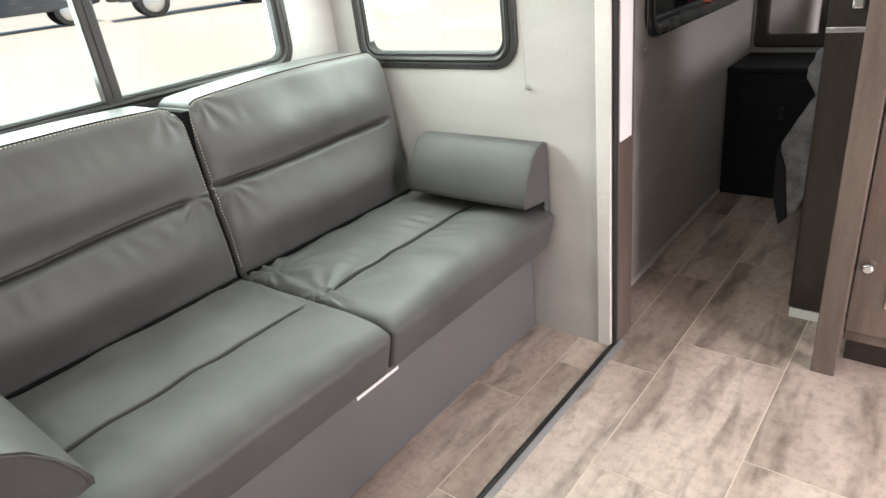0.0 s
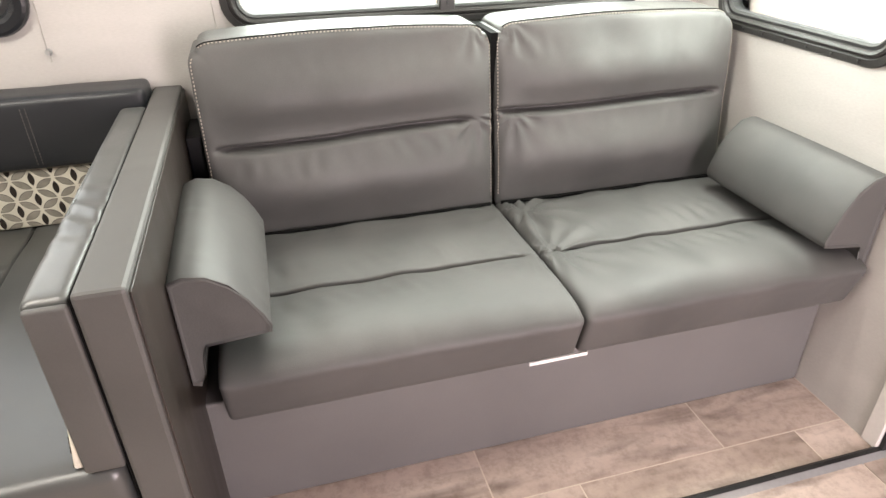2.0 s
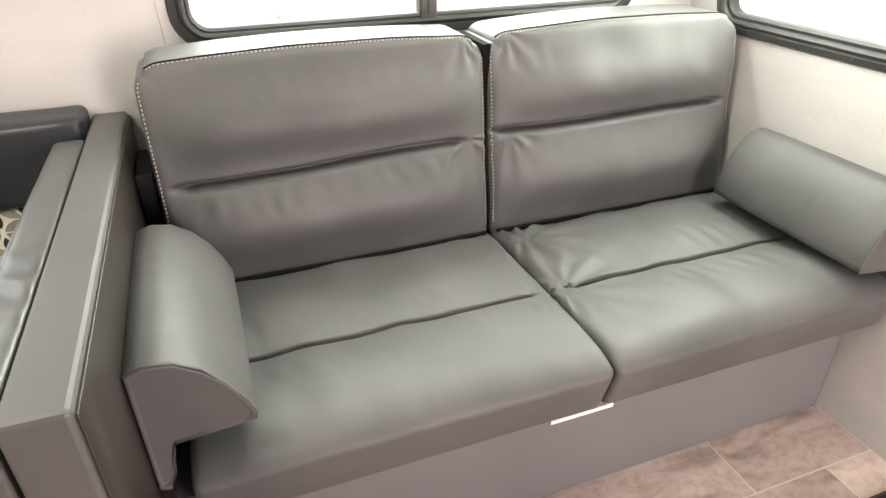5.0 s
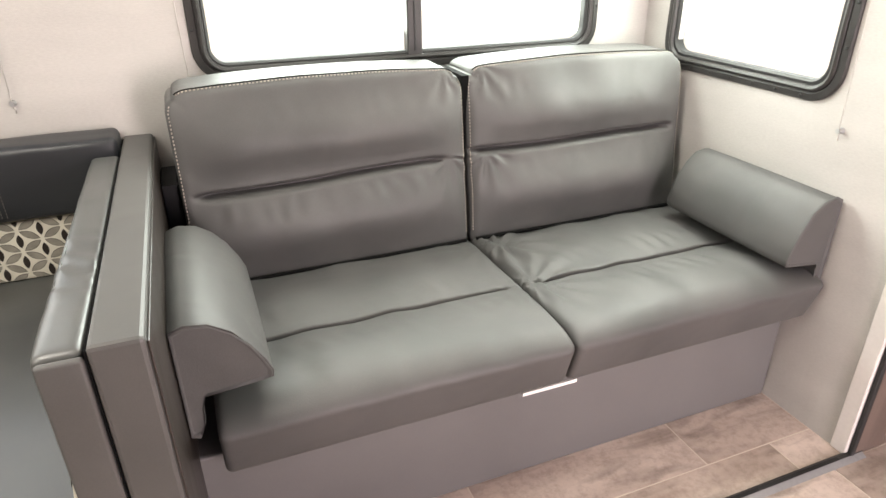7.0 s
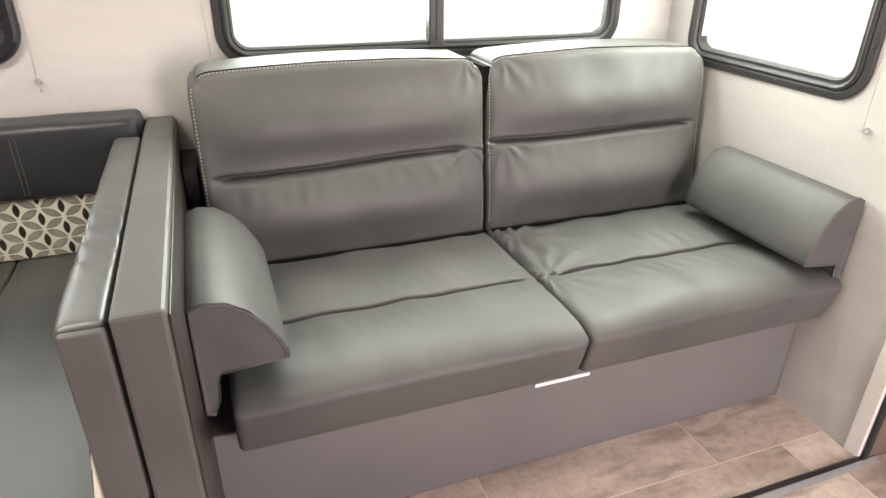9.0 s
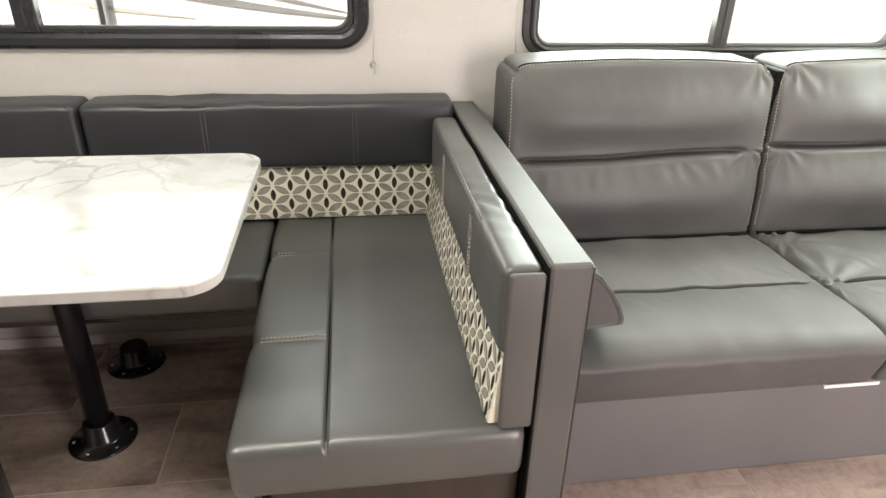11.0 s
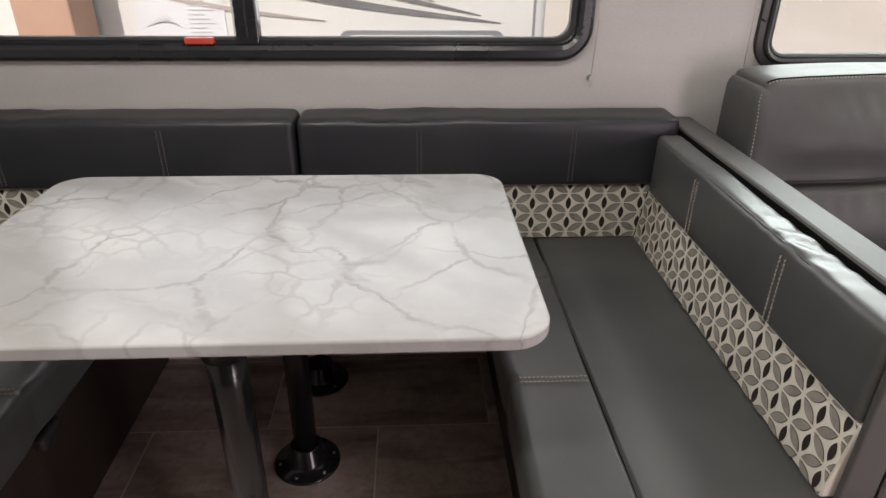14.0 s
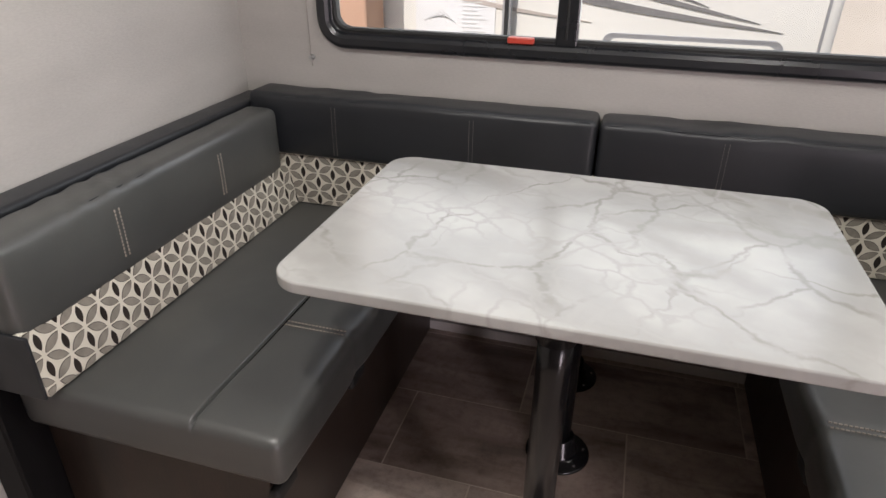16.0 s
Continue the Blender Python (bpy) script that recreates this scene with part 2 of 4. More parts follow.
def marble():
    """White laminate with long soft grey veins, thin branches and a fine feathery web."""
    m = bpy.data.materials.new("white_marble_laminate")
    nt, n, l, p = node_set(m)
    tc, mp = n.new("ShaderNodeTexCoord"), n.new("ShaderNodeMapping")
    mp.inputs["Rotation"].default_value = (0, 0, 0.45)
    l.new(tc.outputs["Object"], mp.inputs[0])
    warp = n.new("ShaderNodeTexNoise")
    warp.inputs["Scale"].default_value, warp.inputs["Detail"].default_value = 4.0, 6
    l.new(mp.outputs[0], warp.inputs["Vector"])
    vm = n.new("ShaderNodeVectorMath")
    vm.operation = "MULTIPLY_ADD"
    vm.inputs[1].default_value = (0.08, 0.08, 0.08)
    l.new(warp.outputs["Color"], vm.inputs[0])
    l.new(mp.outputs[0], vm.inputs[2])
    fine = n.new("ShaderNodeTexNoise")
    fine.inputs["Scale"].default_value, fine.inputs["Detail"].default_value = 22.0, 5
    l.new(mp.outputs[0], fine.inputs["Vector"])
    vm2 = n.new("ShaderNodeVectorMath")
    vm2.operation = "MULTIPLY_ADD"
    vm2.inputs[1].default_value = (0.045, 0.045, 0.045)
    l.new(fine.outputs["Color"], vm2.inputs[0])
    l.new(vm.outputs[0], vm2.inputs[2])
    vm = vm2
    last = None
    # scale, half width, tone, stretch, turn, mask scale, mask threshold, branching
    for sc, width, tone, st, turn, ms, cut, branching in (
            (1.3, 0.060, (0.31, 0.305, 0.29), (0.5, 2.4, 1), 0.0, 1.6, 0.40, False),
            (2.1, 0.014, (0.23, 0.225, 0.20), (0.55, 1.9, 1), 0.15, 1.7, 0.42, False),
            (2.9, 0.013, (0.25, 0.245, 0.225), (1.5, 0.8, 1), 0.5, 4.0, 0.42, False),
            (3.4, 0.030, (0.26, 0.255, 0.237), (1.4, 0.9, 1), 0.8, 4.2, 0.42, True),
            (12.0, 0.10, (0.345, 0.34, 0.325), (1, 1.3, 1), 0.2, 2.2, 0.42, True)):
        sm = n.new("ShaderNodeMapping")
        sm.inputs["Scale"].default_value, sm.inputs["Rotation"].default_value, sm.inputs["Location"].default_value = st, (0, 0, turn), (sc * 1.7, sc * 0.9, 0)
        l.new(vm.outputs[0], sm.inputs[0])
        if branching:
            vo = n.new("ShaderNodeTexVoronoi")
            vo.feature = "DISTANCE_TO_EDGE"
            vo.inputs["Scale"].default_value = sc
            l.new(sm.outputs[0], vo.inputs["Vector"])
        else:
            ridge, mid, vo = n.new("ShaderNodeTexNoise"), n.new("ShaderNodeMath"), n.new("ShaderNodeMath")
            ridge.inputs["Scale"].default_value, ridge.inputs["Detail"].default_value, ridge.inputs["Roughness"].default_value = sc, 2, 0.4
            l.new(sm.outputs[0], ridge.inputs["Vector"])
            mid.operation, vo.operation = "SUBTRACT", "ABSOLUTE"
            mid.inputs[1].default_value = 0.5
            l.new(ridge.outputs[0], mid.inputs[0])
            l.new(mid.outputs[0], vo.inputs[0])
        fade = n.new("ShaderNodeTexNoise")
        fade.inputs["Scale"].default_value, fade.inputs["Detail"].default_value = ms, 5
        l.new(sm.outputs[0], fade.inputs["Vector"])
        edge = n.new("ShaderNodeMapRange")
        edge.interpolation_type = "SMOOTHSTEP"
        edge.inputs[1].default_value, edge.inputs[2].default_value = 0.0, width
        edge.inputs[3].default_value, edge.inputs[4].default_value = 1.0, 0.0
        l.new(vo.outputs[0], edge.inputs[0])
        fr = n.new("ShaderNodeMapRange")
        fr.inputs[1].default_value, fr.inputs[2].default_value = cut, cut + 0.16
        l.new(fade.outputs[0], fr.inputs[0])
        mu = n.new("ShaderNodeMath")
        mu.operation = "MULTIPLY"
        l.new(edge.outputs[0], mu.inputs[0])
        l.new(fr.outputs[0], mu.inputs[1])
        mix = n.new("ShaderNodeMix")
        mix.data_type = "RGBA"
        l.new(mu.outputs[0], mix.inputs[0])
        if last is None:
            cloud = ramp(n, ((0.36, (0.325, 0.323, 0.312)), (0.60, (0.435, 0.43, 0.415))))
            l.new(warp.outputs[0], cloud.inputs[0])
            l.new(cloud.outputs[0], mix.inputs[6])
        else:
            l.new(last.outputs[2], mix.inputs[6])
        mix.inputs[7].default_value = (*tone, 1)
        last = mix
    l.new(last.outputs[2], p.inputs["Base Color"])
    p.inputs["Roughness"].default_value = 0.25
    return m


def stone_tile():
    """Beige-brown tile printed with long weathered streaks; each tile takes its own shift and tone."""
    m = bpy.data.materials.new("beige_stone_tile")
    nt, n, l, p = node_set(m)
    tc, info = n.new("ShaderNodeTexCoord"), n.new("ShaderNodeObjectInfo")
    off = n.new("ShaderNodeVectorMath")
    off.operation = "MULTIPLY_ADD"
    sc = n.new("ShaderNodeCombineXYZ")
    mul = n.new("ShaderNodeMath")
    mul.operation = "MULTIPLY"
    mul.inputs[1].default_value = 37.0
    l.new(info.outputs["Random"], mul.inputs[0])
    for k in range(3):
        l.new(mul.outputs[0], sc.inputs[k])
    off.inputs[1].default_value = (1, 1, 1)
    l.new(tc.outputs["Object"], off.inputs[0])
    l.new(sc.outputs[0], off.inputs[2])
    mp = n.new("ShaderNodeMapping")
    mp.inputs["Scale"].default_value = (0.55, 2.2, 1)
    l.new(off.outputs[0], mp.inputs[0])
    a, b, c = (n.new("ShaderNodeTexNoise") for _ in range(3))
    for q, s, d, dist in ((a, 3.0, 6, 0.5), (b, 6.5, 9, 0.5), (c, 160, 3, 0)):
        q.inputs["Scale"].default_value, q.inputs["Detail"].default_value, q.inputs["Distortion"].default_value = s, d, dist
        l.new(mp.outputs[0], q.inputs["Vector"])
    base = ramp(n, ((0.32, (0.36, 0.288, 0.246)), (0.5, (0.49, 0.405, 0.352)), (0.7, (0.60, 0.508, 0.45))))
    l.new(a.outputs[0], base.inputs[0])
    streak = ramp(n, ((0.50, (1, 1, 1)), (0.68, (0.52, 0.505, 0.50))))
    l.new(b.outputs[0], streak.inputs[0])
    m1, m2 = n.new("ShaderNodeMix"), n.new("ShaderNodeMix")
    for q in (m1, m2):
        q.data_type, q.blend_type = "RGBA", "MULTIPLY"
        q.inputs[0].default_value = 1
    l.new(base.outputs[0], m1.inputs[6])
    l.new(streak.outputs[0], m1.inputs[7])
    tone = ramp(n, ((0.0, (0.70, 0.67, 0.65)), (1.0, (1.12, 1.11, 1.10))))
    l.new(info.outputs["Random"], tone.inputs[0])
    l.new(m1.outputs[2], m2.inputs[6])
    l.new(tone.outputs[0], m2.inputs[7])
    pits = n.new("ShaderNodeTexNoise")
    pits.inputs["Scale"].default_value, pits.inputs["Detail"].default_value, pits.inputs["Roughness"].default_value = 34, 6, 0.7
    l.new(off.outputs[0], pits.inputs["Vector"])
    speck = ramp(n, ((0.36, (0.80, 0.775, 0.76)), (0.52, (1, 1, 1)), (0.68, (1.09, 1.085, 1.08))))
    l.new(pits.outputs[0], speck.inputs[0])
    m3 = n.new("ShaderNodeMix")
    m3.data_type, m3.blend_type = "RGBA", "MULTIPLY"
    m3.inputs[0].default_value = 1
    l.new(m2.outputs[2], m3.inputs[6])
    l.new(speck.outputs[0], m3.inputs[7])
    l.new(m3.outputs[2], p.inputs["Base Color"])
    p.inputs["Roughness"].default_value = 0.42
    bp = n.new("ShaderNodeBump")
    bp.inputs["Strength"].default_value, bp.inputs["Distance"].default_value = 0.15, 0.002
    l.new(c.outputs[0], bp.inputs["Height"])
    l.new(bp.outputs[0], p.inputs["Normal"])
    return m


MARBLE, TILE = marble(), stone_tile()


# ---- mesh helpers ----
def thing(name, at, label, category, group="", kind=""):
    ob = new(name)
    ob.location = at
    ob.empty_display_size = 0.05
    bpy.context.view_layer.update()
    return tagged(ob, label, category, group, kind)


def place(parent):
    p = Vector((0, 0, 0))
    while parent:
        p += parent.location
        parent = parent.parent
    return p


def part(name, bm, material, parent=None, label="", smooth=False):
    """Links a bmesh, drawn in world coordinates, as one mesh under its thing or part."""
    me = bpy.data.meshes.new(name)
    if parent:
        bmesh.ops.translate(bm, verts=bm.verts, vec=-place(parent))
    bm.to_mesh(me)
    bm.free()
    for m in material if isinstance(material, (list, tuple)) else [material]:
        me.materials.append(m)
    if smooth:
        me.polygons.foreach_set("use_smooth", [True] * len(me.polygons))
    ob = new(name, me)
    ob.parent = parent
    return tagged(ob, label) if label else ob


def box(x0, x1, y0, y1, z0, z1, bevel=0.0, bm=None, seg=2):
    b = bmesh.new()
    bmesh.ops.create_cube(b, size=1)
    for v in b.verts:
        v.co = Vector((x0 if v.co.x < 0 else x1, y0 if v.co.y < 0 else y1, z0 if v.co.z < 0 else z1))
    if bevel:
        bmesh.ops.bevel(b, geom=b.edges[:], offset=bevel, segments=seg, affect="EDGES", profile=0.5)
    return b if bm is None else merge(bm, b)


def merge(bm, b):
    vs = [bm.verts.new(v.co) for v in b.verts]
    b.verts.index_update()
    for f in b.faces:
        nf = bm.faces.new([vs[v.index] for v in f.verts])
        nf.material_index, nf.smooth = f.material_index, f.smooth
    b.free()
    return bm


def samples(lo, hi, r, n, extra=()):
    k = 4
    s = [lo + r * (1 - math.cos(i / k * math.pi / 2)) for i in range(k)]
    s += list(np.linspace(lo + r, hi - r, max(2, n)))
    s += [hi - r * (1 - math.cos(i / k * math.pi / 2)) for i in reversed(range(k))]
    return sorted(set(round(float(v), 5) for v in s + list(extra)))


def pad(x0, x1, y0, y1, z0, z1, r, n=(8, 8, 4), deform=None, extra=((), (), ())):
    """A soft block with rounded edges; deform bends its points (an array) and gives them back."""
    lo, hi = np.array([x0, y0, z0]), np.array([x1, y1, z1])
    ax = [samples(lo[i], hi[i], r, n[i], extra[i]) for i in range(3)]
    pts, quads, base = [], [], 0
    for a in range(3):
        u, v = (a + 1) % 3, (a + 2) % 3
        for side in (0, 1):
            U, V = np.meshgrid(ax[u], ax[v], indexing="ij")
            P = np.empty(U.shape + (3,))
            P[..., u], P[..., v], P[..., a] = U, V, (lo, hi)[side][a]
            nu, nv = U.shape
            idx = np.arange(nu * nv).reshape(nu, nv) + base
            q = np.stack([idx[:-1, :-1], idx[1:, :-1], idx[1:, 1:], idx[:-1, 1:]], -1).reshape(-1, 4)
            quads.append(q if side else q[:, ::-1])
            pts.append(P.reshape(-1, 3))
            base += nu * nv
    P, Q = np.concatenate(pts), np.concatenate(quads)
    inner = np.clip(P, lo + r, hi - r)
    d = P - inner
    ln = np.linalg.norm(d, axis=1, keepdims=True)
    P = inner + np.where(ln > 1e-9, d / np.maximum(ln, 1e-9), 0) * np.minimum(ln, r)
    if deform:
        P = deform(P)
    bm = bmesh.new()
    vs = [bm.verts.new(p) for p in P]
    for q in Q:
        bm.faces.new([vs[i] for i in q]).smooth = True
    bmesh.ops.remove_doubles(bm, verts=bm.verts, dist=0.0004)
    return bm


def ripple(P, scale, amount, seed=0.0):
    return np.array([noise.noise(Vector(p) * scale + Vector((seed, seed * 1.7, 0))) for p in P]) * amount


def round_loop(x0, x1, z0, z1, r, k=8):
    pts = []
    for cx, cz, a0 in ((x1 - r, z0 + r, -90), (x1 - r, z1 - r, 0), (x0 + r, z1 - r, 90), (x0 + r, z0 + r, 180)):
        for i in range(k + 1):
            a = radians(a0 + 90 * i / k)
            pts.append((cx + r * math.cos(a), cz + r * math.sin(a)))
    return pts


def ring(rect, r, steps, wall, axis="y"):
    """A rounded window frame swept round rect; steps: (inset, height off the wall) pairs from outside to inside."""
    bm = bmesh.new()
    loops = []
    for inset, h in steps:
        lp = round_loop(rect[0] + inset, rect[1] - inset, rect[2] + inset, rect[3] - inset, max(0.012, r - inset))
        loops.append([bm.verts.new((u, wall - h, v) if axis == "y" else (wall - h, u, v)) for u, v in lp])
    for a, b in zip(loops, loops[1:]):
        for i in range(len(a)):
            j = (i + 1) % len(a)
            bm.faces.new((a[i], a[j], b[j], b[i]))
    bmesh.ops.recalc_face_normals(bm, faces=bm.faces)
    return bm


def prism(points, d0, d1, axis="y", bevel=0.0):
    """A flat outline (pairs) given thickness from d0 to d1 along an axis."""
    put = {"y": lambda u, v, d: (u, d, v), "z": lambda u, v, d: (u, v, d), "x": lambda u, v, d: (d, u, v)}[axis]
    bm = bmesh.new()
    a, b = ([bm.verts.new(put(u, v, d)) for u, v in points] for d in (d0, d1))
    bm.faces.new(a)
    bm.faces.new(b[::-1])
    for i in range(len(points)):
        j = (i + 1) % len(points)
        bm.faces.new((a[i], b[i], b[j], a[j]))
    bmesh.ops.recalc_face_normals(bm, faces=bm.faces)
    if bevel:
        es = [e for e in bm.edges if len(e.link_faces) == 2 and any(len(f.verts) > 4 for f in e.link_faces)]
        bmesh.ops.bevel(bm, geom=es, offset=bevel, segments=3, affect="EDGES", profile=0.5)
    return bm


def lathe(profile, cx, cy, k=32):
    bm = bmesh.new()
    rows = [[bm.verts.new((cx + r * math.cos(2 * math.pi * i / k), cy + r * math.sin(2 * math.pi * i / k), z)) for i in range(k)] for r, z in profile]
    for a, b in zip(rows, rows[1:]):
        for i in range(k):
            j = (i + 1) % k
            bm.faces.new((a[i], a[j], b[j], b[i])).smooth = True
    bm.faces.new(rows[0][::-1])
    bm.faces.new(rows[-1])
    return bm


def tube(points, r, k=6):
    bm = bmesh.new()
    rows = []
    pts = [Vector(p) for p in points]
    for i, p in enumerate(pts):
        d = (pts[min(i + 1, len(pts) - 1)] - pts[max(i - 1, 0)]).normalized()
        u = d.orthogonal().normalized()
        v = d.cross(u)
        rows.append([bm.verts.new(p + r * (u * math.cos(2 * math.pi * j / k) + v * math.sin(2 * math.pi * j / k))) for j in range(k)])
    for a, b in zip(rows, rows[1:]):
        for i in range(k):
            j = (i + 1) % k
            bm.faces.new((a[i], a[j], b[j], b[i])).smooth = True
    bm.faces.new(rows[0][::-1])
    bm.faces.new(rows[-1])
    return bm


def stitches(a, b, normal, gap=0.009, rows=2, length=0.0055, pitch=0.0085, thick=0.0007):
    """Rows of thread dashes from a to b, lying on a face with that normal."""
    a, b, nrm = Vector(a), Vector(b), Vector(normal).normalized()
    d = (b - a).normalized()
    side = d.cross(nrm)
    bm = bmesh.new()
    for i in range(int((b - a).length / pitch)):
        for k in range(rows):
            c = a + d * (i * pitch + length / 2) + side * gap * (k - (rows - 1) / 2)
            vs = [bm.verts.new(c + d * length / 2 * s + side * thick * t + nrm * h) for h in (-0.001, 0.0012) for s, t in ((-1, -1), (1, -1), (1, 1), (-1, 1))]
            for f in ((4, 5, 6, 7), (0, 1, 5, 4), (1, 2, 6, 5), (2, 3, 7, 6), (3, 0, 4, 7)):
                bm.faces.new([vs[j] for j in f])
    return bm


def petals(u0, u1, v0, v1, put, bend):
    """Woven leaf pattern on a triangular net: upright dark petals, slanted grey petals with a dark rim."""
    a = 0.057
    bm = bmesh.new()
    shape = [(t, w) for t, w in zip(np.linspace(-1, 1, 9), (0, 0.44, 0.76, 0.94, 1, 0.94, 0.76, 0.44, 0))]

    def lens(cu, cv, ang, length, width, h, mi):
        ca, sa = math.cos(ang), math.sin(ang)
        pts = [(t * length, w * width) for t, w in shape] + [(t * length, -w * width) for t, w in shape[-2:0:-1]]
        ring_pts = []
        for s, w in pts:
            u, v = cu + s * ca - w * sa, cv + s * sa + w * ca
            ring_pts.append((min(max(u, u0), u1), min(max(v, v0), v1)))
        vs = [bm.verts.new(put(u, v, h + bend(u, v))) for u, v in ring_pts]
        f = bm.faces.new(vs)
        f.material_index = mi

    cols = int((u1 - u0) / (a * 0.866)) + 2
    for i in range(-1, cols):
        for j in range(-2, int((v1 - v0) / a) + 3):
            u, v = u0 + i * a * 0.866, v0 + (j + (i % 2) * 0.5) * a - 0.012
            for du, dv, ang, dark in ((0, 0.5, 90, True), (0.433, 0.25, 30, False), (0.433, -0.25, -30, False)):
                cu, cv = u + du * a, v + dv * a
                if u0 - 0.012 < cu < u1 + 0.012 and v0 - 0.012 < cv < v1 + 0.012:
                    if dark:
                        lens(cu, cv, radians(ang), a * 0.32, a * 0.13, 0.0008, 0)
                    else:
                        lens(cu, cv, radians(ang), a * 0.415, a * 0.165, 0.0006, 0)
                        lens(cu, cv, radians(ang), a * 0.39, a * 0.148, 0.0012, 1)
    bmesh.ops.recalc_face_normals(bm, faces=bm.faces)
    return bm


def holed_wall(name, axis, w0, w1, u0, u1, z0, z1, holes, material, label):
    """A wall between w0 and w1 with openings (u0, u1, z0, z1) that go right through it."""
    us = sorted({u0, u1, *[h[0] for h in holes], *[h[1] for h in holes]})
    zs = sorted({z0, z1, *[h[2] for h in holes], *[h[3] for h in holes]})
    solid = lambda i, j: 0 <= i < len(us) - 1 and 0 <= j < len(zs) - 1 and not any(
        h[0] <= us[i] < h[1] and h[2] <= zs[j] < h[3] for h in holes)
    put = (lambda u, w, z: (u, w, z)) if axis == "y" else (lambda u, w, z: (w, u, z))
    bm = bmesh.new()
    quad = lambda *c: bm.faces.new([bm.verts.new(put(*p)) for p in c])
    for i in range(len(us) - 1):
        for j in range(len(zs) - 1):
            if not solid(i, j):
                continue
            a, b, c, d = us[i], us[i + 1], zs[j], zs[j + 1]
            for w in (w0, w1):
                quad((a, w, c), (b, w, c), (b, w, d), (a, w, d))
            for di, dj, e in ((-1, 0, ((a, c), (a, d))), (1, 0, ((b, c), (b, d))), (0, -1, ((a, c), (b, c))), (0, 1, ((a, d), (b, d)))):
                if not solid(i + di, j + dj):
                    quad((e[0][0], w0, e[0][1]), (e[1][0], w0, e[1][1]), (e[1][0], w1, e[1][1]), (e[0][0], w1, e[0][1]))
    bmesh.ops.remove_doubles(bm, verts=bm.verts, dist=0.0005)
    bmesh.ops.recalc_face_normals(bm, faces=bm.faces)
    return tagged(part(name, bm, material), label, "wall", kind="structure")


# ---- the shell of the trailer ----
LEFT, END, MAIN = -2.11, 1.60, -0.925
holed_wall("wall_north", "y", 0.0, 0.05, LEFT - 0.04, END + 0.03, -0.02, 2.0,
           [(0.215, 1.36, 0.935, 1.50), (-1.80, -0.305, 0.977, 1.47)], WALLPAPER, "pale grey linen textured wallpaper wall with two windows")
holed_wall("wall_east", "x", END, END + 0.018, -1.03, 0.0, -0.02, 2.0, [(-0.70, -0.165, 0.908, 1.50)], WALLPAPER,
           "pale linen wallpaper end wall beside the sofa")
holed_wall("wall_bedroom", "y", MAIN, MAIN + 0.05, 1.725, 3.36, -0.02, 2.0, [(2.12, 3.05, 0.90, 1.42)], WALLPAPER,
           "pale wallpaper bedroom wall with a dark framed window")
holed_wall("wall_west", "x", LEFT - 0.04, LEFT, -3.2, 0.0, -0.02, 2.0, [], WALLPAPER, "pale linen wallpaper wall behind the dinette")
holed_wall("wall_bedroom_end", "x", 3.36, 3.40, -3.2, MAIN + 0.05, -0.02, 2.0, [], WALLPAPER, "pale wallpaper wall at the bedroom's end")
# out of view; its brown wood is chosen to cut bounced light
holed_wall("wall_south", "y", -3.24, -3.2, LEFT - 0.04, 3.40, -0.02, 2.0, [(0.9, 1.5, 0.0, 1.87), (2.48, 3.22, 0.96, 1.44)], FASCIA_WOOD, "unseen plain grey brown panelled wall opposite the sofa with the open entrance")
tagged(part("ceiling", box(LEFT - 0.04, 3.40, -3.24, 0.05, 2.0, 2.04), CEILING), "plain unseen trailer ceiling in toned-down white", "ceiling", kind="structure")

floor = tagged(part("floor", box(LEFT - 0.04, 3.40, -3.24, 0.05, -0.06, -0.0012), GROUT), "beige stone look tile floor with cream joints", "floor", kind="structure")
for nm, b in (("baseboard", box(LEFT, -0.03, -0.012, 0.0, 0.0, 0.035, 0.002)), ("baseboard", box(1.7251, 3.0, MAIN - 0.01, MAIN, 0.0, 0.02, 0.002))):
    tagged(part(nm, b, GREY_TRIM), "low pale trim along the foot of the wall", "baseboard", kind="structure")

# slide-out fascia, its seal and the floor strip
tagged(part("trim", box(END - 0.006, END + 0.018, -1.033, -0.99, 0.0, 2.0, 0.003), GREY_TRIM), "pale corner trim on the slide-out wall", "trim", kind="structure")
tagged(part("trim", box(END + 0.002, END + 0.018, -1.046, -1.0335, 0.0, 2.0, 0.003), GASKET), "black rubber seal beside the fascia", "trim", kind="structure")
fascia = tagged(part("trim", box(END + 0.018, 1.725, -1.044, MAIN + 0.05, 0.0, 2.0, 0.003), FASCIA_WOOD), "grey brown wood slide-out fascia post", "trim", kind="structure")
part("inlay", box(END + 0.024, 1.70, -1.0485, -1.0435, 0.665, 1.9, 0.0015), WHITE_PLASTIC, fascia, "white plastic strip set on the post")
strip = thing("floor_strip", (0.6, -1.055, 0), "dark metal transition strip screwed to the floor", "floor strip")
# paler metal on this slope holds its reflection of floor and sky
part("ramp", prism([(-1.063, -0.001), (-1.0445, 0.0065), (-1.0445, -0.001)], -0.02, 1.645, "x"), RV_TRIM, strip, "metal ramp, paler to stand for its reflection")
part("profile", prism([(-1.0442, -0.001), (-1.0442, 0.0072), (-1.046, 0.010), (-1.035, 0.010), (-1.028, 0.006), (-1.024, -0.001)], -0.02, 1.645, "x"), STRIP, strip)
for i in range(6):
    part("screw", lathe([(0.004, 0.0095), (0.004, 0.011), (0.001, 0.0113)], 0.2 + i * 0.272, -1.042, 10), GASKET, strip)


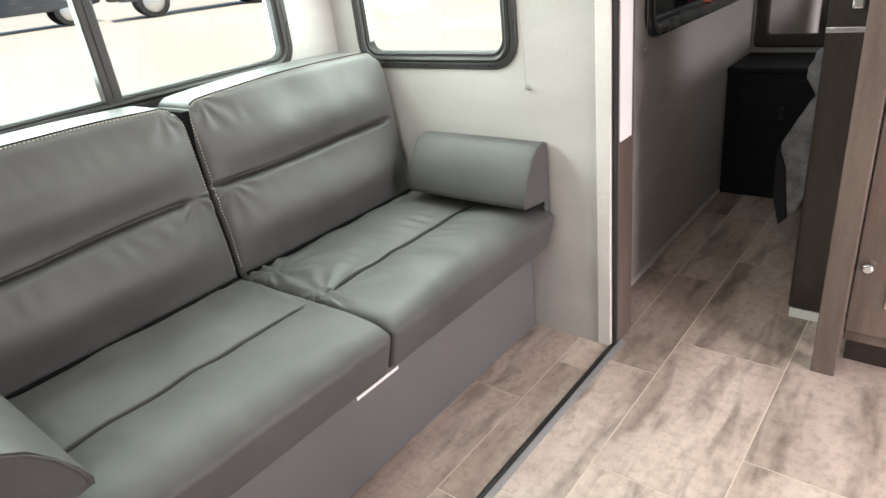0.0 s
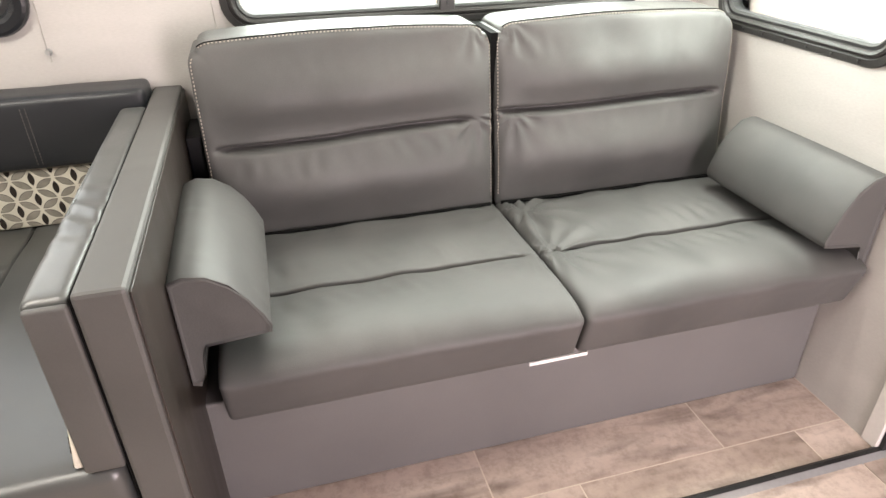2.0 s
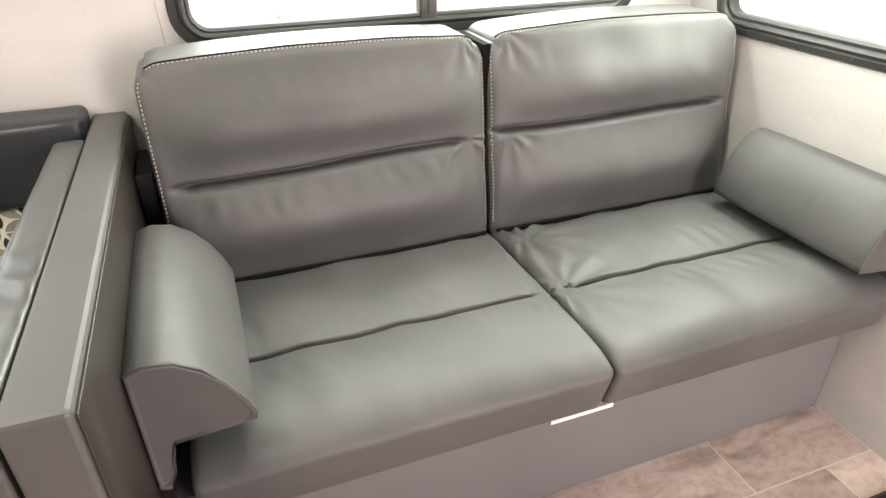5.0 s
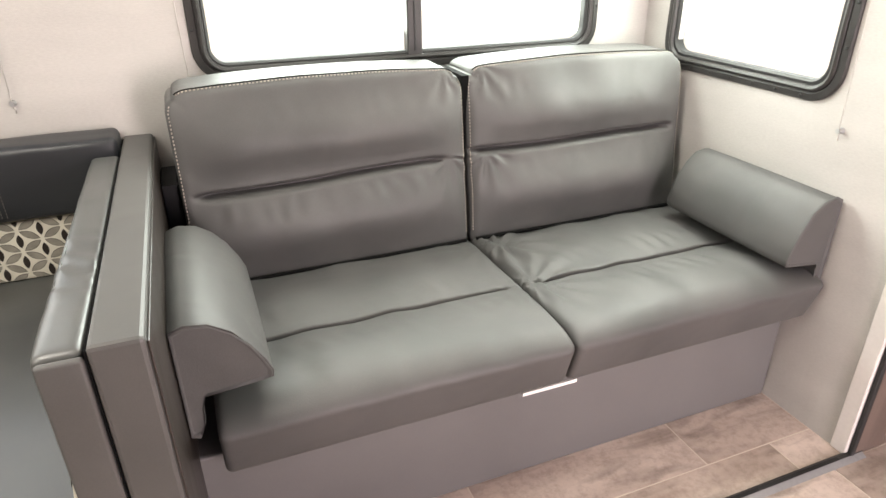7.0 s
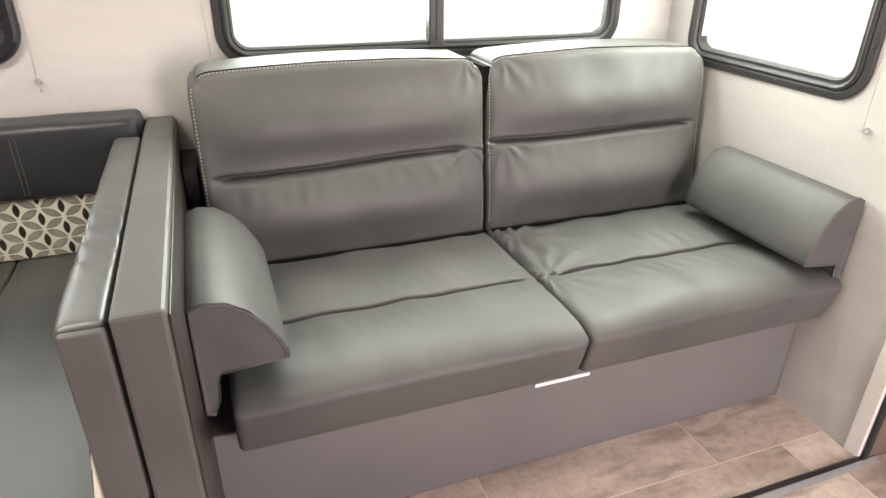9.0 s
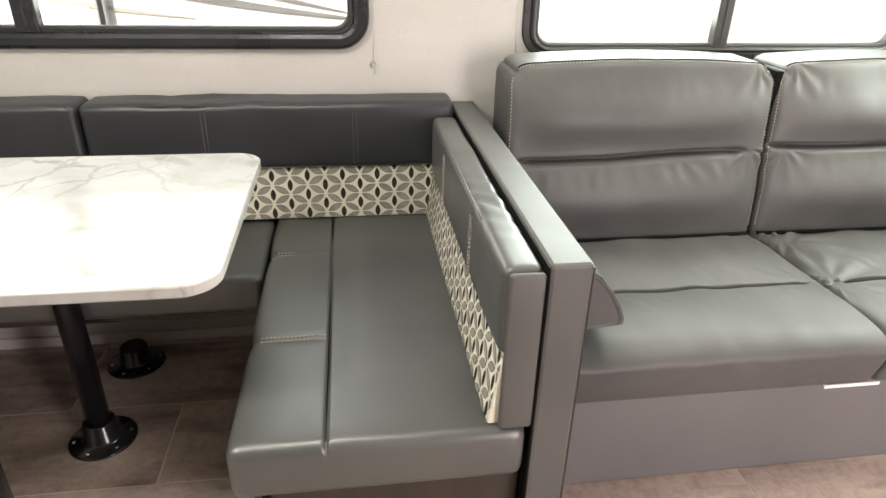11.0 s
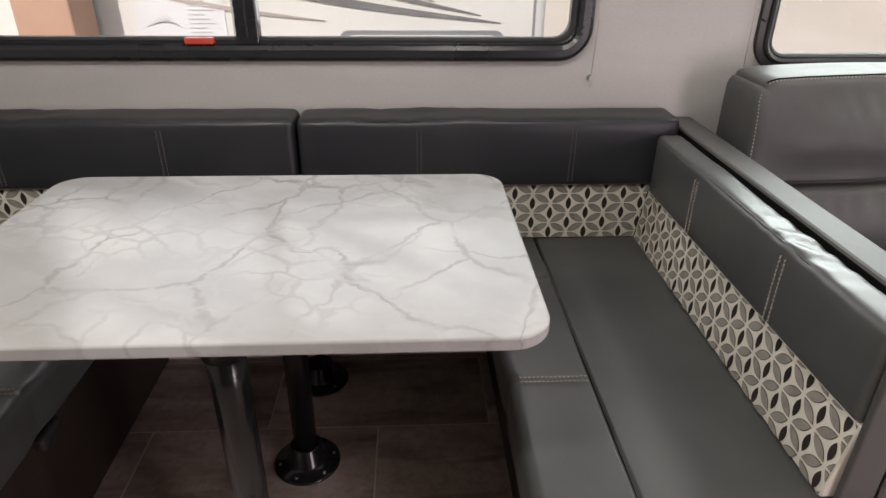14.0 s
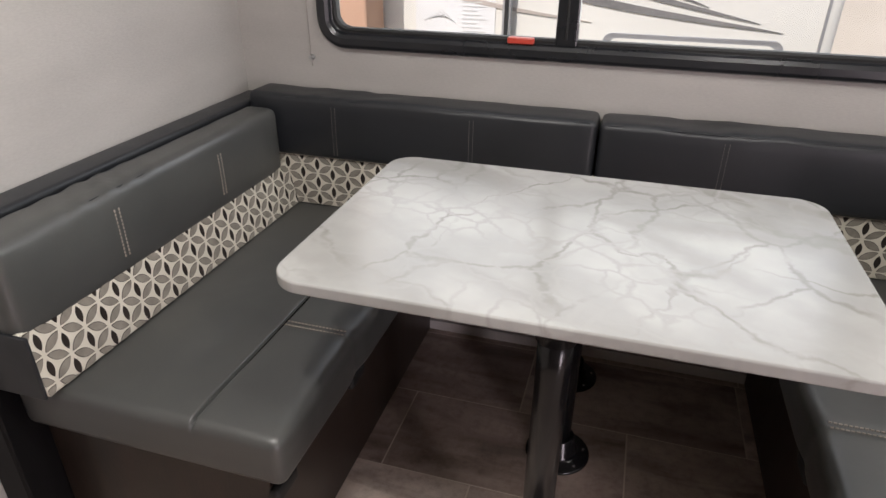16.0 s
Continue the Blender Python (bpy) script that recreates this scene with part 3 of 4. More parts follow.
# ---- windows ----
def window(name, rect, wall, axis, label, metal, steps, glass_inset, mullions=(), screws=(), latch=None):
    m = (rect[0] + rect[1]) / 2
    win = thing(name, (m, wall, rect[2]) if axis == "y" else (wall, m, rect[2]), label, "window", kind="structure")
    part("window_frame", ring(rect, 0.085, steps, wall, axis), metal, win)
    g = glass_inset
    part("gasket", ring((rect[0] + g, rect[1] - g, rect[2] + g, rect[3] - g), 0.05, [(-0.006, 0.006), (0.004, 0.008), (0.010, 0.002), (0.010, -0.02), (-0.006, -0.02)], wall, axis), GASKET, win)

    def slab(u0, u1, d0, d1, z0, z1, bevel=0.0):
        return box(u0, u1, wall - d1, wall - d0, z0, z1, bevel) if axis == "y" else box(wall - d1, wall - d0, u0, u1, z0, z1, bevel)
    cuts = [rect[0] + g - 0.004, *[c for mm in mullions for c in mm], rect[1] - g + 0.004]
    for a, b in zip(cuts[::2], cuts[1::2]):
        pane = part("pane", slab(a, b, -0.016, -0.012, rect[2] + g - 0.004, rect[3] - g + 0.004), GLASS, win)
        pane.visible_shadow = False
    for a, b in mullions:
        bar = part("mullion", slab(a, b, -0.022, 0.014, rect[2] + g - 0.008, rect[3] - g + 0.008, 0.004), metal, win)
        part("groove", slab((a + b) / 2 - 0.003, (a + b) / 2 + 0.003, 0.0142, 0.0165, rect[2] + g + 0.01, rect[3] - g - 0.01, 0.001), GASKET, bar)
    for u, z in screws:
        b = lathe([(0.0045, 0.0), (0.0045, 0.0022), (0.002, 0.003)], 0, 0, 10)
        b.transform(pose(u, wall - 0.011, z, 90, 0, 0) if axis == "y" else pose(wall - 0.011, u, z, 0, -90, 0))
        part("screw", b, GASKET, win)
    if latch:
        part("latch", slab(latch[0], latch[1], 0.004, 0.026, latch[2], latch[2] + 0.016, 0.003), RED, win, "red plastic window latch")
    return win


FLANGE = [(0.0, 0.0), (0.0, 0.006), (0.003, 0.010), (0.018, 0.012), (0.022, 0.009), (0.024, 0.014), (0.030, 0.017), (0.036, 0.014), (0.040, 0.004), (0.043, -0.03)]
THICK = [(0.0, 0.0), (0.0, 0.012), (0.004, 0.020), (0.012, 0.024), (0.030, 0.024), (0.040, 0.018), (0.044, 0.008), (0.050, 0.004), (0.052, -0.03)]
window("window_1", (0.172, 1.400, 0.895, 1.54), 0.0, "y", "dark bronze framed sliding window over the sofa", BRONZE, FLANGE, 0.038, [(0.757, 0.803)],
       [(0.30 + 0.152 * i, 0.9055) for i in range(7)] + [(0.181, 1.03), (1.391, 1.04)])
window("window_2", (-1.845, -0.26, 0.925, 1.52), 0.0, "y", "black framed sliding window over the dinette", BLACK, THICK, 0.048, [(-1.160, -1.103)], [], (-1.285, -1.215, 0.969))
window("window_3", (-0.752, -0.112, 0.862, 1.54), END, "x", "dark framed window in the end wall", BRONZE, FLANGE, 0.042, [], [(-0.25 - 0.08 * i, 0.873) for i in range(6)] + [(-0.742, 1.0), (-0.742, 1.1)])
window("window_4", (2.075, 3.10, 0.858, 1.46), MAIN, "y", "black framed window in the bedroom", BLACK, THICK, 0.046, [], [], (2.62, 2.72, 0.905))


def blind_cord(at, up, normal):
    x, y, z = at
    nx, ny = normal
    ob = thing("blind_cord", at, "thin grey blind cord tied to a small wall clip", "blind cord", "blind cords")
    part("cord", tube([(x + nx * 0.012, y + ny * 0.012, z), (x + up[0] * 0.4 + nx * 0.014, y + up[1] * 0.4 + ny * 0.014, z + 0.35), (x + up[0] + nx * 0.016, y + up[1] + ny * 0.016, 1.6)], 0.0011), CORD, ob)
    b = lathe([(0.008, 0.0), (0.008, 0.003), (0.004, 0.008), (0.004, 0.014), (0.006, 0.016)], 0, 0, 14)
    b.transform(pose(x, y, z, 90, 0, 0) if ny else pose(x, y, z, 0, -90, 0))
    part("clip", b, RV_TRIM, ob)
    part("knot", tube([(x + nx * 0.014, y + ny * 0.014, z), (x + nx * 0.012 + 0.004, y + ny * 0.012, z - 0.012), (x + nx * 0.01 + 0.002, y + ny * 0.01, z - 0.024)], 0.0013), CORD, ob)


blind_cord((-0.252, 0.0, 0.883), (0.02, 0), (0, -1))
blind_cord((-1.875, 0.0, 0.893), (-0.01, 0), (0, -1))
blind_cord((0.155, 0.0, 0.90), (-0.02, 0), (0, -1))
blind_cord((END, -0.778, 0.812), (0, 0.02), (-1, 0))
blind_cord((2.07, MAIN, 0.835), (0.0, 0), (0, -1))

# assumed fittings at the lamp positions, out of view
for lx, ly in LAMPS:
    cl = thing("ceiling_light", (lx, ly, 2.0), "assumed round white ceiling light out of view, switched on", "ceiling light", "ceiling lights")
    part("rim", lathe([(0.125, 2.0), (0.125, 1.975), (0.115, 1.965), (0.108, 1.975), (0.108, 2.0)], lx, ly), WHITE_PLASTIC, cl)
    part("diffuser", lathe([(0.107, 1.985), (0.10, 1.968), (0.06, 1.958), (0.01, 1.956)], lx, ly), DIFFUSER, cl, "glowing white diffuser")

# ---- sofa ----
sofa = thing("sofa", (0.82, -0.4, 0), "grey vinyl two-seat sofa against the window wall", "sofa")
part("base", box(0.03, END - 0.004, -0.759, -0.06, 0.0, 0.312, 0.006), SOFA_BASE, sofa, "smooth grey base panel")


def spokes(x, v, x0, v0, reach, count, height):
    """Small creases that run out from one point of a cushion."""
    dx, dv = x - x0, v - v0
    r = np.hypot(dx, dv)
    return height * np.sin(np.arctan2(dv, dx) * count + 6 * r) * np.exp(-(r / reach) ** 2) * np.clip(r / 0.03, 0, 1)


def seat_shape(x0, x1, wrinkle, gather):
    def f(P):
        x, y, z = P[:, 0].copy(), P[:, 1].copy(), P[:, 2].copy()
        u = np.clip((x - (x0 + x1) / 2) / ((x1 - x0) / 2), -1, 1)
        top = np.clip((z - 0.38) / 0.07, 0, 1)
        z -= top * 0.026 * np.exp(-((y + 0.595) / 0.0042) ** 2) * np.clip((0.93 - abs(u)) * 14, 0, 1)
        z += top * 0.017 * (1 - u ** 4) * np.clip(1 - ((y + 0.74) / 0.14) ** 2, 0, 1)
        z += top * 0.013 * (1 - u ** 4) * np.clip(1 - ((y + 0.44) / 0.16) ** 2, 0, 1)
        z -= top * np.clip((y + 0.5) / 0.25, 0, 1) * 0.012
        z -= top * np.clip((-0.79 - y) / 0.07, 0, 1) ** 2 * 0.022
        y += np.clip((0.43 - z) / 0.12, 0, 1) * np.clip((-0.7 - y) / 0.1, 0, 1) * 0.036
        z += ripple(np.stack([x * 1.0, y * 0.45, z], 1), 11, 0.006) * top
        z += top * spokes(x, y, wrinkle, -0.60, 0.13, 12, 0.0066 * gather)
        z += top * spokes(x, y, wrinkle + 0.02, -0.36, 0.15, 10, 0.0075 * gather)
        patch = np.clip(ripple(np.stack([x, y, 0 * z], 1), 7, 1.0, 3.3) * 1.6 + 0.5, 0, 1)
        z += top * patch * 0.0028 * np.sin(x * 125 + y * 45 + ripple(P, 6, 2.5)) * (np.exp(-((y + 0.535) / 0.035) ** 2) + 0.8 * np.exp(-((y + 0.66) / 0.03) ** 2)) * np.clip((0.9 - abs(u)) * 6, 0, 1)
        return np.stack([x, y, z], 1)
    return f


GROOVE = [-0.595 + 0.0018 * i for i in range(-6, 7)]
for x0, x1, wr, gather in ((0.092, 0.842, 0.815, 0.3), (0.848, 1.588, 0.875, 1.15)):
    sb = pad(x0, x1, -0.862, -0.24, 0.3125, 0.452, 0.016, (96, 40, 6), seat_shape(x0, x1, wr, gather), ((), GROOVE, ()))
    # groove faces coloured near black, putting shade into the seam's crease
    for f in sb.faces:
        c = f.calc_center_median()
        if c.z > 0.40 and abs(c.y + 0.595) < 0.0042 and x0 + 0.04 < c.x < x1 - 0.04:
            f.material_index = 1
    part("seat_cushion", sb, [SOFA, SEAM_AND_SHADE], sofa)


def back_shape(x0, x1, seed, reach):
    def f(P):
        x, y, z = P[:, 0].copy(), P[:, 1].copy(), P[:, 2].copy()
        u = np.clip((x - (x0 + x1) / 2) / ((x1 - x0) / 2), -1, 1)
        front = np.clip((-0.11 - y) / 0.10, 0, 1)
        edge = 1 - u ** 4
        y -= front * edge * 0.044 * np.exp(-((z - 0.575) / 0.085) ** 2)
        y -= front * edge * 0.034 * np.exp(-((z - 0.790) / 0.070) ** 2)
        fold = (0.681 + 0.009 * u if seed > 0 else 0.702 + 0.0 * u) + 0.003 * np.sin(u * 3)
        y += front * 0.032 * np.exp(-((z - fold) / 0.0085) ** 2) * np.clip((reach - abs(u + 0.04)) * 8, 0, 1)
        y += np.clip((z - 0.45) / 0.47, 0, 1) * 0.050 * front
        y += front * np.clip((z - 0.83) / 0.095, 0, 1) ** 2 * 0.012
        y += front * ripple(np.stack([x, y, z * 0.5], 1), 9, 0.005, seed)
        xk = x1 - 0.05 if seed > 0 else x0 + 0.05
        y += front * (z < fold + 0.01) * spokes(x, z, xk, 0.70, 0.11, 11, 0.0045)
        y += front * (z > 0.84) * spokes(x, z, xk, 0.93, 0.09, 9, 0.004)
        patch = np.clip(ripple(np.stack([x, 0 * y, 0 * z], 1), 8, 1.0, seed * 2) * 1.6 + 0.55, 0, 1)
        y += front * patch * 0.0022 * np.sin(x * 120 + z * 30 * seed + ripple(P, 9, 5, seed)) * (np.exp(-((z - fold + 0.045) / 0.025) ** 2) + 0.25 * np.exp(-((z - 0.865) / 0.03) ** 2)) * np.clip((0.88 - abs(u)) * 6, 0, 1)
        corner = 0.055
        cx, cz = np.clip(abs(x - (x0 + x1) / 2) - (x1 - x0) / 2 + corner, 0, None), np.clip(z - 0.930 + corner, 0, None)
        pull = np.maximum(cx, cz) / np.maximum(np.hypot(cx, cz), 1e-6)
        pull = np.where((cx > 0) & (cz > 0), pull, 1.0)
        x -= np.sign(x - (x0 + x1) / 2) * cx * (1 - pull)
        z -= cz * (1 - pull)
        z += np.clip((z - 0.85) / 0.08, 0, 1) * (0.014 * (1 - u ** 2) - 0.008)
        return np.stack([x, y, z], 1)
    return f


def seam_thread(shape, pts, nrm, parent, label=""):
    """A row of dashes that follows the bent surface of a cushion."""
    P = shape(np.array(pts))
    bm = bmesh.new()
    nv = Vector(nrm).normalized()
    for a, c in zip(P[::2], P[1::2]):
        a, c = Vector(a), Vector(c)
        side = (c - a).normalized().cross(nv) * 0.0010
        vs = [bm.verts.new(q + s * side + nv * h) for h in (-0.001, 0.0014) for q, s in ((a, -1), (c, -1), (c, 1), (a, 1))]
        for fc in ((4, 5, 6, 7), (0, 1, 5, 4), (1, 2, 6, 5), (2, 3, 7, 6), (3, 0, 4, 7)):
            bm.faces.new([vs[k] for k in fc])
    part("stitching", bm, THREAD, parent, label)


# added black blocks stand in for the shade beside the back cushions
for xa, xb, top in ((0.0465, 0.086, 0.70), (1.5725, 1.5965, 0.66)):
    part("gap_block", box(xa, xb, -0.22, -0.06, 0.313, top, 0.004), EBONY, sofa, "black block standing in for shade in the gap")
# black fillers added to darken the cushion gaps, where shade would fall
part("lining", box(0.832, 0.852, -0.235, -0.07, 0.43, 0.905), SEAM_AND_SHADE, sofa, "black filler put in as shade between the back cushions")
part("lining", box(0.838, 0.852, -0.80, -0.25, 0.315, 0.41), SEAM_AND_SHADE, sofa, "black filler put in as shade between the seats")
FOLD = [0.692 + 0.0036 * i for i in range(-10, 10)]
for x0, x1, seed in ((0.088, 0.836, 1.0), (0.844, 1.570, -1.0)):
    shape = back_shape(x0, x1, seed, 0.90 if seed > 0 else 0.97)
    bk = part("back_cushion", pad(x0, x1, -0.285, -0.055, 0.425, 0.930, 0.020, (96, 9, 44), shape, ((), (), FOLD)), SOFA, sofa)
    # black tube laid in the joint of back and seat for its contact shade
    part("piping", tube([(x, -0.2935 - 0.006 * (1 - ((x - x0) / (x1 - x0) * 2 - 1) ** 4), 0.4475) for x in np.linspace(x0 + 0.012, x1 - 0.012, 24)], 0.005), SEAM_AND_SHADE, bk, "black cord put along the seat joint as its shade")
    run = np.arange(x0 + 0.025, x1 - 0.025, 0.0045)
    seam_thread(shape, [(x, -0.2790, 0.9255) for x in run], (0, -0.6, 0.8), bk, "pale thread along the top edge")
    welt = shape(np.array([(x, -0.2745, 0.9290) for x in np.linspace(x0 + 0.02, x1 - 0.02, 60)]))
    part("piping", tube([tuple(p) for p in welt], 0.0015), SEAM_AND_SHADE, bk, "dark welt along the top edge")
    for xs, sg in ((x0 + 0.0070, -1), (x1 - 0.0070, 1)):
        seam_thread(shape, [(xs, -0.2815, z) for z in np.arange(0.47, 0.905, 0.0045)], (sg * 0.8, -0.6, 0), bk)


def arm(outer, inner, k, name="armrest"):
    """A padded arm whose end shows a quarter-round outline with a hanging flap."""
    s = inner - outer
    prof = [(0.0, 0.655), (0.16, 0.664), (0.40, 0.658), (0.62, 0.635), (0.80, 0.602), (0.93, 0.565), (1.0, 0.538), (0.985, 0.525), (0.9, 0.523), (0.6, 0.519), (0.24, 0.514), (0.19, 0.49), (0.17, 0.45), (0.10, 0.425), (0.0, 0.43)]
    pts = [(outer + s * a, 0.664 - (0.664 - z) * k) for a, z in prof]
    cx, cz = outer + s * 0.42, 0.56
    bm = bmesh.new()
    rows = []
    for y, q in ((-0.832, 0.90), (-0.838, 0.955), (-0.836, 0.985), (-0.826, 1.0), (-0.72, 1.01), (-0.60, 1.015), (-0.48, 1.01), (-0.40, 1.0), (-0.385, 0.96), (-0.38, 0.86)):
        rows.append([bm.verts.new((cx + (u - cx) * q, y, cz + (v - cz) * q)) for u, v in pts])
    n = len(pts)
    for a, b in zip(rows, rows[1:]):
        for i in range(n):
            j = (i + 1) % n
            bm.faces.new((a[i], a[j], b[j], b[i])).smooth = True
    bm.faces.new(rows[0])
    bm.faces.new(rows[-1][::-1])
    bmesh.ops.recalc_face_normals(bm, faces=bm.faces)
    ob = part(name, bm, SOFA, sofa)
    part("piping", tube([(u, -0.834, v) for u, v in pts[:8]], 0.0022, 6), SOFA, ob)
    return ob


arm(0.046, 0.205, 1.0)
arm(1.592, 1.452, 1.22)
part("tag", box(0.735, 0.878, -0.8195, -0.8140, 0.300, 0.3095, 0.001), WHITE_PLASTIC, sofa, "white strip at the cushion's lower edge")

# ---- dinette ----
divider = thing("divider_panel", (0.005, -0.52, 0), "dark vinyl-wrapped panel between dinette and sofa", "panel")
part("panel", box(-0.030, 0.041, -1.036, -0.002, 0.0, 0.778, 0.007), PANEL_VINYL, divider)
part("side_board", box(0.0413, 0.0447, -1.030, -0.006, 0.004, 0.768, 0.001), DARK_BROWN, divider, "dark brown board facing the sofa")
part("seam", box(-0.0325, -0.0305, -1.033, -0.01, 0.02, 0.772), SEAM_AND_SHADE, divider)
end_panel = thing("end_panel", (-2.065, -0.52, 0), "charcoal vinyl rail behind the bench backrest", "panel")
part("panel", box(-2.109, -2.035, -1.10, -0.002, 0.0, 0.752, 0.006), EBONY, end_panel)
part("top_rail", pad(-2.1095, -2.0345, -1.092, -0.0015, 0.7525, 0.779, 0.011, (2, 8, 2)), CHARCOAL, end_panel)


def bench_shape(xe, xi, sx):
    """Seat pad with a long groove at sx; xi is the open edge."""
    def f(P):
        x, y, z = P[:, 0].copy(), P[:, 1].copy(), P[:, 2].copy()
        top = np.clip((z - 0.42) / 0.04, 0, 1)
        z -= top * 0.009 * np.exp(-((x - sx) / 0.0035) ** 2)
        for ys in (-0.331, -0.721):
            inside = np.clip(((x - sx) if xi > sx else (sx - x)) * 60, 0, 1)
            z -= top * inside * 0.004 * np.exp(-((y - ys) / 0.012) ** 2)
            x += np.where(abs(x - xi) < 0.05, 1, 0) * (0.006 if xi < sx else -0.006) * np.exp(-((y - ys) / 0.03) ** 2)
        z += top * ripple(P, 5, 0.006)
        return np.stack([x, y, z], 1)
    return f


def bench(name, xw, xi, xb, sx, y0, label):
    ob = thing(name, ((xw + xi) / 2, -0.5, 0), label, "bench", "dinette benches")
    a, b = sorted((xw, xb))
    part("base", box(a, b, y0 + 0.045, -0.004, 0.0, 0.346, 0.003), WALNUT, ob, "dark walnut box base")
    c, d = sorted((xw + (0.006 if xw < xi else -0.006), xi))
    ys = [v for q in (-0.331, -0.721) for v in (q - 0.02, q - 0.01, q, q + 0.01, q + 0.02)]
    cu = part("seat_cushion", pad(c, d, y0, -0.02, 0.349, 0.461, 0.022, (26, 34, 4), bench_shape(xw, xi, sx), ([sx + 0.0018 * i for i in range(-5, 6)], ys, ())), BENCH, ob)
    part("seam", box(sx - 0.0012, sx + 0.0012, y0 + 0.02, -0.12, 0.44, 0.4545), SEAM_AND_SHADE, cu)
    for yy in (-0.331, -0.721):
        part("stitching", stitches((sx + (0.006 if xi > sx else -0.006), yy, 0.4598), (xi + (0.018 if xi < sx else -0.018), yy, 0.4598), (0, 0, 1), 0.014, thick=0.0013), THREAD, cu, "double row of pale thread")
    return ob


right_bench = bench("dinette_bench", -0.034, -0.549, -0.492, -0.385, -1.042, "charcoal vinyl bench with walnut base beside the divider")
left_bench = bench("dinette_bench", -2.033, -1.444, -1.505, -1.621, -1.060, "charcoal vinyl bench with walnut base along the wall")
for y, z in ((-0.985, 0.275), (-0.64, 0.28)):
    part("pull", pad(-1.508, -1.484, y - 0.04, y + 0.04, z - 0.018, z + 0.018, 0.010, (2, 4, 2)), GASKET, left_bench, "black plastic finger pull")

for y, z in ((-0.985, 0.275), (-0.64, 0.28)):
    part("pull", pad(-0.513, -0.489, y - 0.04, y + 0.04, z - 0.018, z + 0.018, 0.010, (2, 4, 2)), GASKET, right_bench, "black plastic finger pull")

bridge = thing("rear_bench", (-1.0, -0.25, 0.3), "charcoal vinyl rear seat bridging the two benches", "bench", "dinette benches")
part("board", box(-1.5045, -0.4925, -0.40, -0.003, 0.322, 0.346, 0.002), WALNUT, bridge, "dark plywood seat board")
part("seat_cushion", pad(-1.440, -0.556, -0.437, -0.02, 0.349, 0.456, 0.02, (16, 10, 4), lambda P: P + np.stack([0 * P[:, 0], 0 * P[:, 0], ripple(P, 5, 0.006) * (P[:, 2] > 0.42)], 1)), BENCH, bridge)


def soft(axis, sign, puff, seed):
    """Gentle fullness on the face that looks along sign * axis, with creased top."""
    def f(P):
        P = P.copy()
        lo, hi = P.min(0), P.max(0)
        o = 1 - axis
        t = np.clip((P[:, axis] - lo[axis]) / (hi[axis] - lo[axis]), 0, 1)
        face = t if sign > 0 else 1 - t
        v = np.clip((P[:, 2] - lo[2]) / (hi[2] - lo[2]), 0, 1)
        w = np.clip((P[:, o] - lo[o]) / (hi[o] - lo[o]), 0, 1)
        P[:, axis] += sign * face * puff * (4 * v * (1 - v)) ** 0.7 * np.clip(np.minimum(w, 1 - w) * 12, 0, 1)
        top = np.clip((v - 0.75) * 4, 0, 1)
        crease = np.clip(1 - abs(w - 0.3) / 0.22, 0, 1)
        P[:, 2] += top * (ripple(P, 7, 0.0038, seed) + crease * 0.003 * np.sin(P[:, o] * 95 + P[:, axis] * 70 + ripple(P, 9, 5, seed)))
        return P
    return f


def back_pad(x0, x1, top, marks):
    ob = thing("backrest_cushion", ((x0 + x1) / 2, -0.07, 0.62), "charcoal vinyl backrest pad below the dinette window", "cushion", "rear backrest cushions")
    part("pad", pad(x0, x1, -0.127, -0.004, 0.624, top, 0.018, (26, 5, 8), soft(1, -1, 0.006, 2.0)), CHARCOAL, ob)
    part("piping", tube([(x0 + 0.02, -0.1225, top - 0.008), ((x0 + x1) / 2, -0.1225, top - 0.006), (x1 - 0.02, -0.1225, top - 0.008)], 0.0022), CHARCOAL, ob)
    for x in marks:
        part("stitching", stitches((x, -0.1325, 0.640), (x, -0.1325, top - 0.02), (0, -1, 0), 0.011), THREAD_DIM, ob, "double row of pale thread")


back_pad(-1.014, -0.035, 0.806, (-0.707, -0.311))
back_pad(-2.033, -1.020, 0.807, (-1.757, -1.350))

side = thing("backrest_cushion", (-0.065, -0.57, 0.46), "charcoal vinyl backrest with creased top on the divider", "cushion", "side backrest cushions")
part("pad", pad(-0.098, -0.034, -1.024, -0.136, 0.607, 0.768, 0.014, (6, 60, 8), soft(0, -1, 0.007, 5.0)), BENCH, side)
part("end_cap", pad(-0.092, -0.034, -1.038, -1.0245, 0.462, 0.764, 0.006, (4, 2, 6)), PANEL_VINYL, side)
part("piping", tube([(-0.094, -1.01, 0.762), (-0.0945, -0.6, 0.7645), (-0.094, -0.15, 0.762)], 0.002), BENCH, side)
for y in (-0.412, -0.772):
    part("stitching", stitches((-0.1055, y, 0.622), (-0.1045, y, 0.752), (-1, 0, 0), 0.015, thick=0.0014), THREAD, side, "double row of pale thread")

side2 = thing("backrest_cushion", (-1.99, -0.57, 0.46), "charcoal vinyl backrest pad against the wall rail", "cushion", "side backrest cushions")
part("pad", pad(-2.034, -1.932, -1.082, -0.136, 0.574, 0.772, 0.024, (6, 60, 8), soft(0, 1, 0.008, 9.0)), BENCH, side2)
part("piping", tube([(-1.9405, -1.065, 0.7625), (-1.940, -0.6, 0.7635), (-1.9405, -0.16, 0.7625)], 0.002), CHARCOAL, side2)
part("end_cap", pad(-2.034, -1.908, -1.0885, -1.0805, 0.462, 0.60, 0.003, (3, 2, 3)), CHARCOAL, side2)
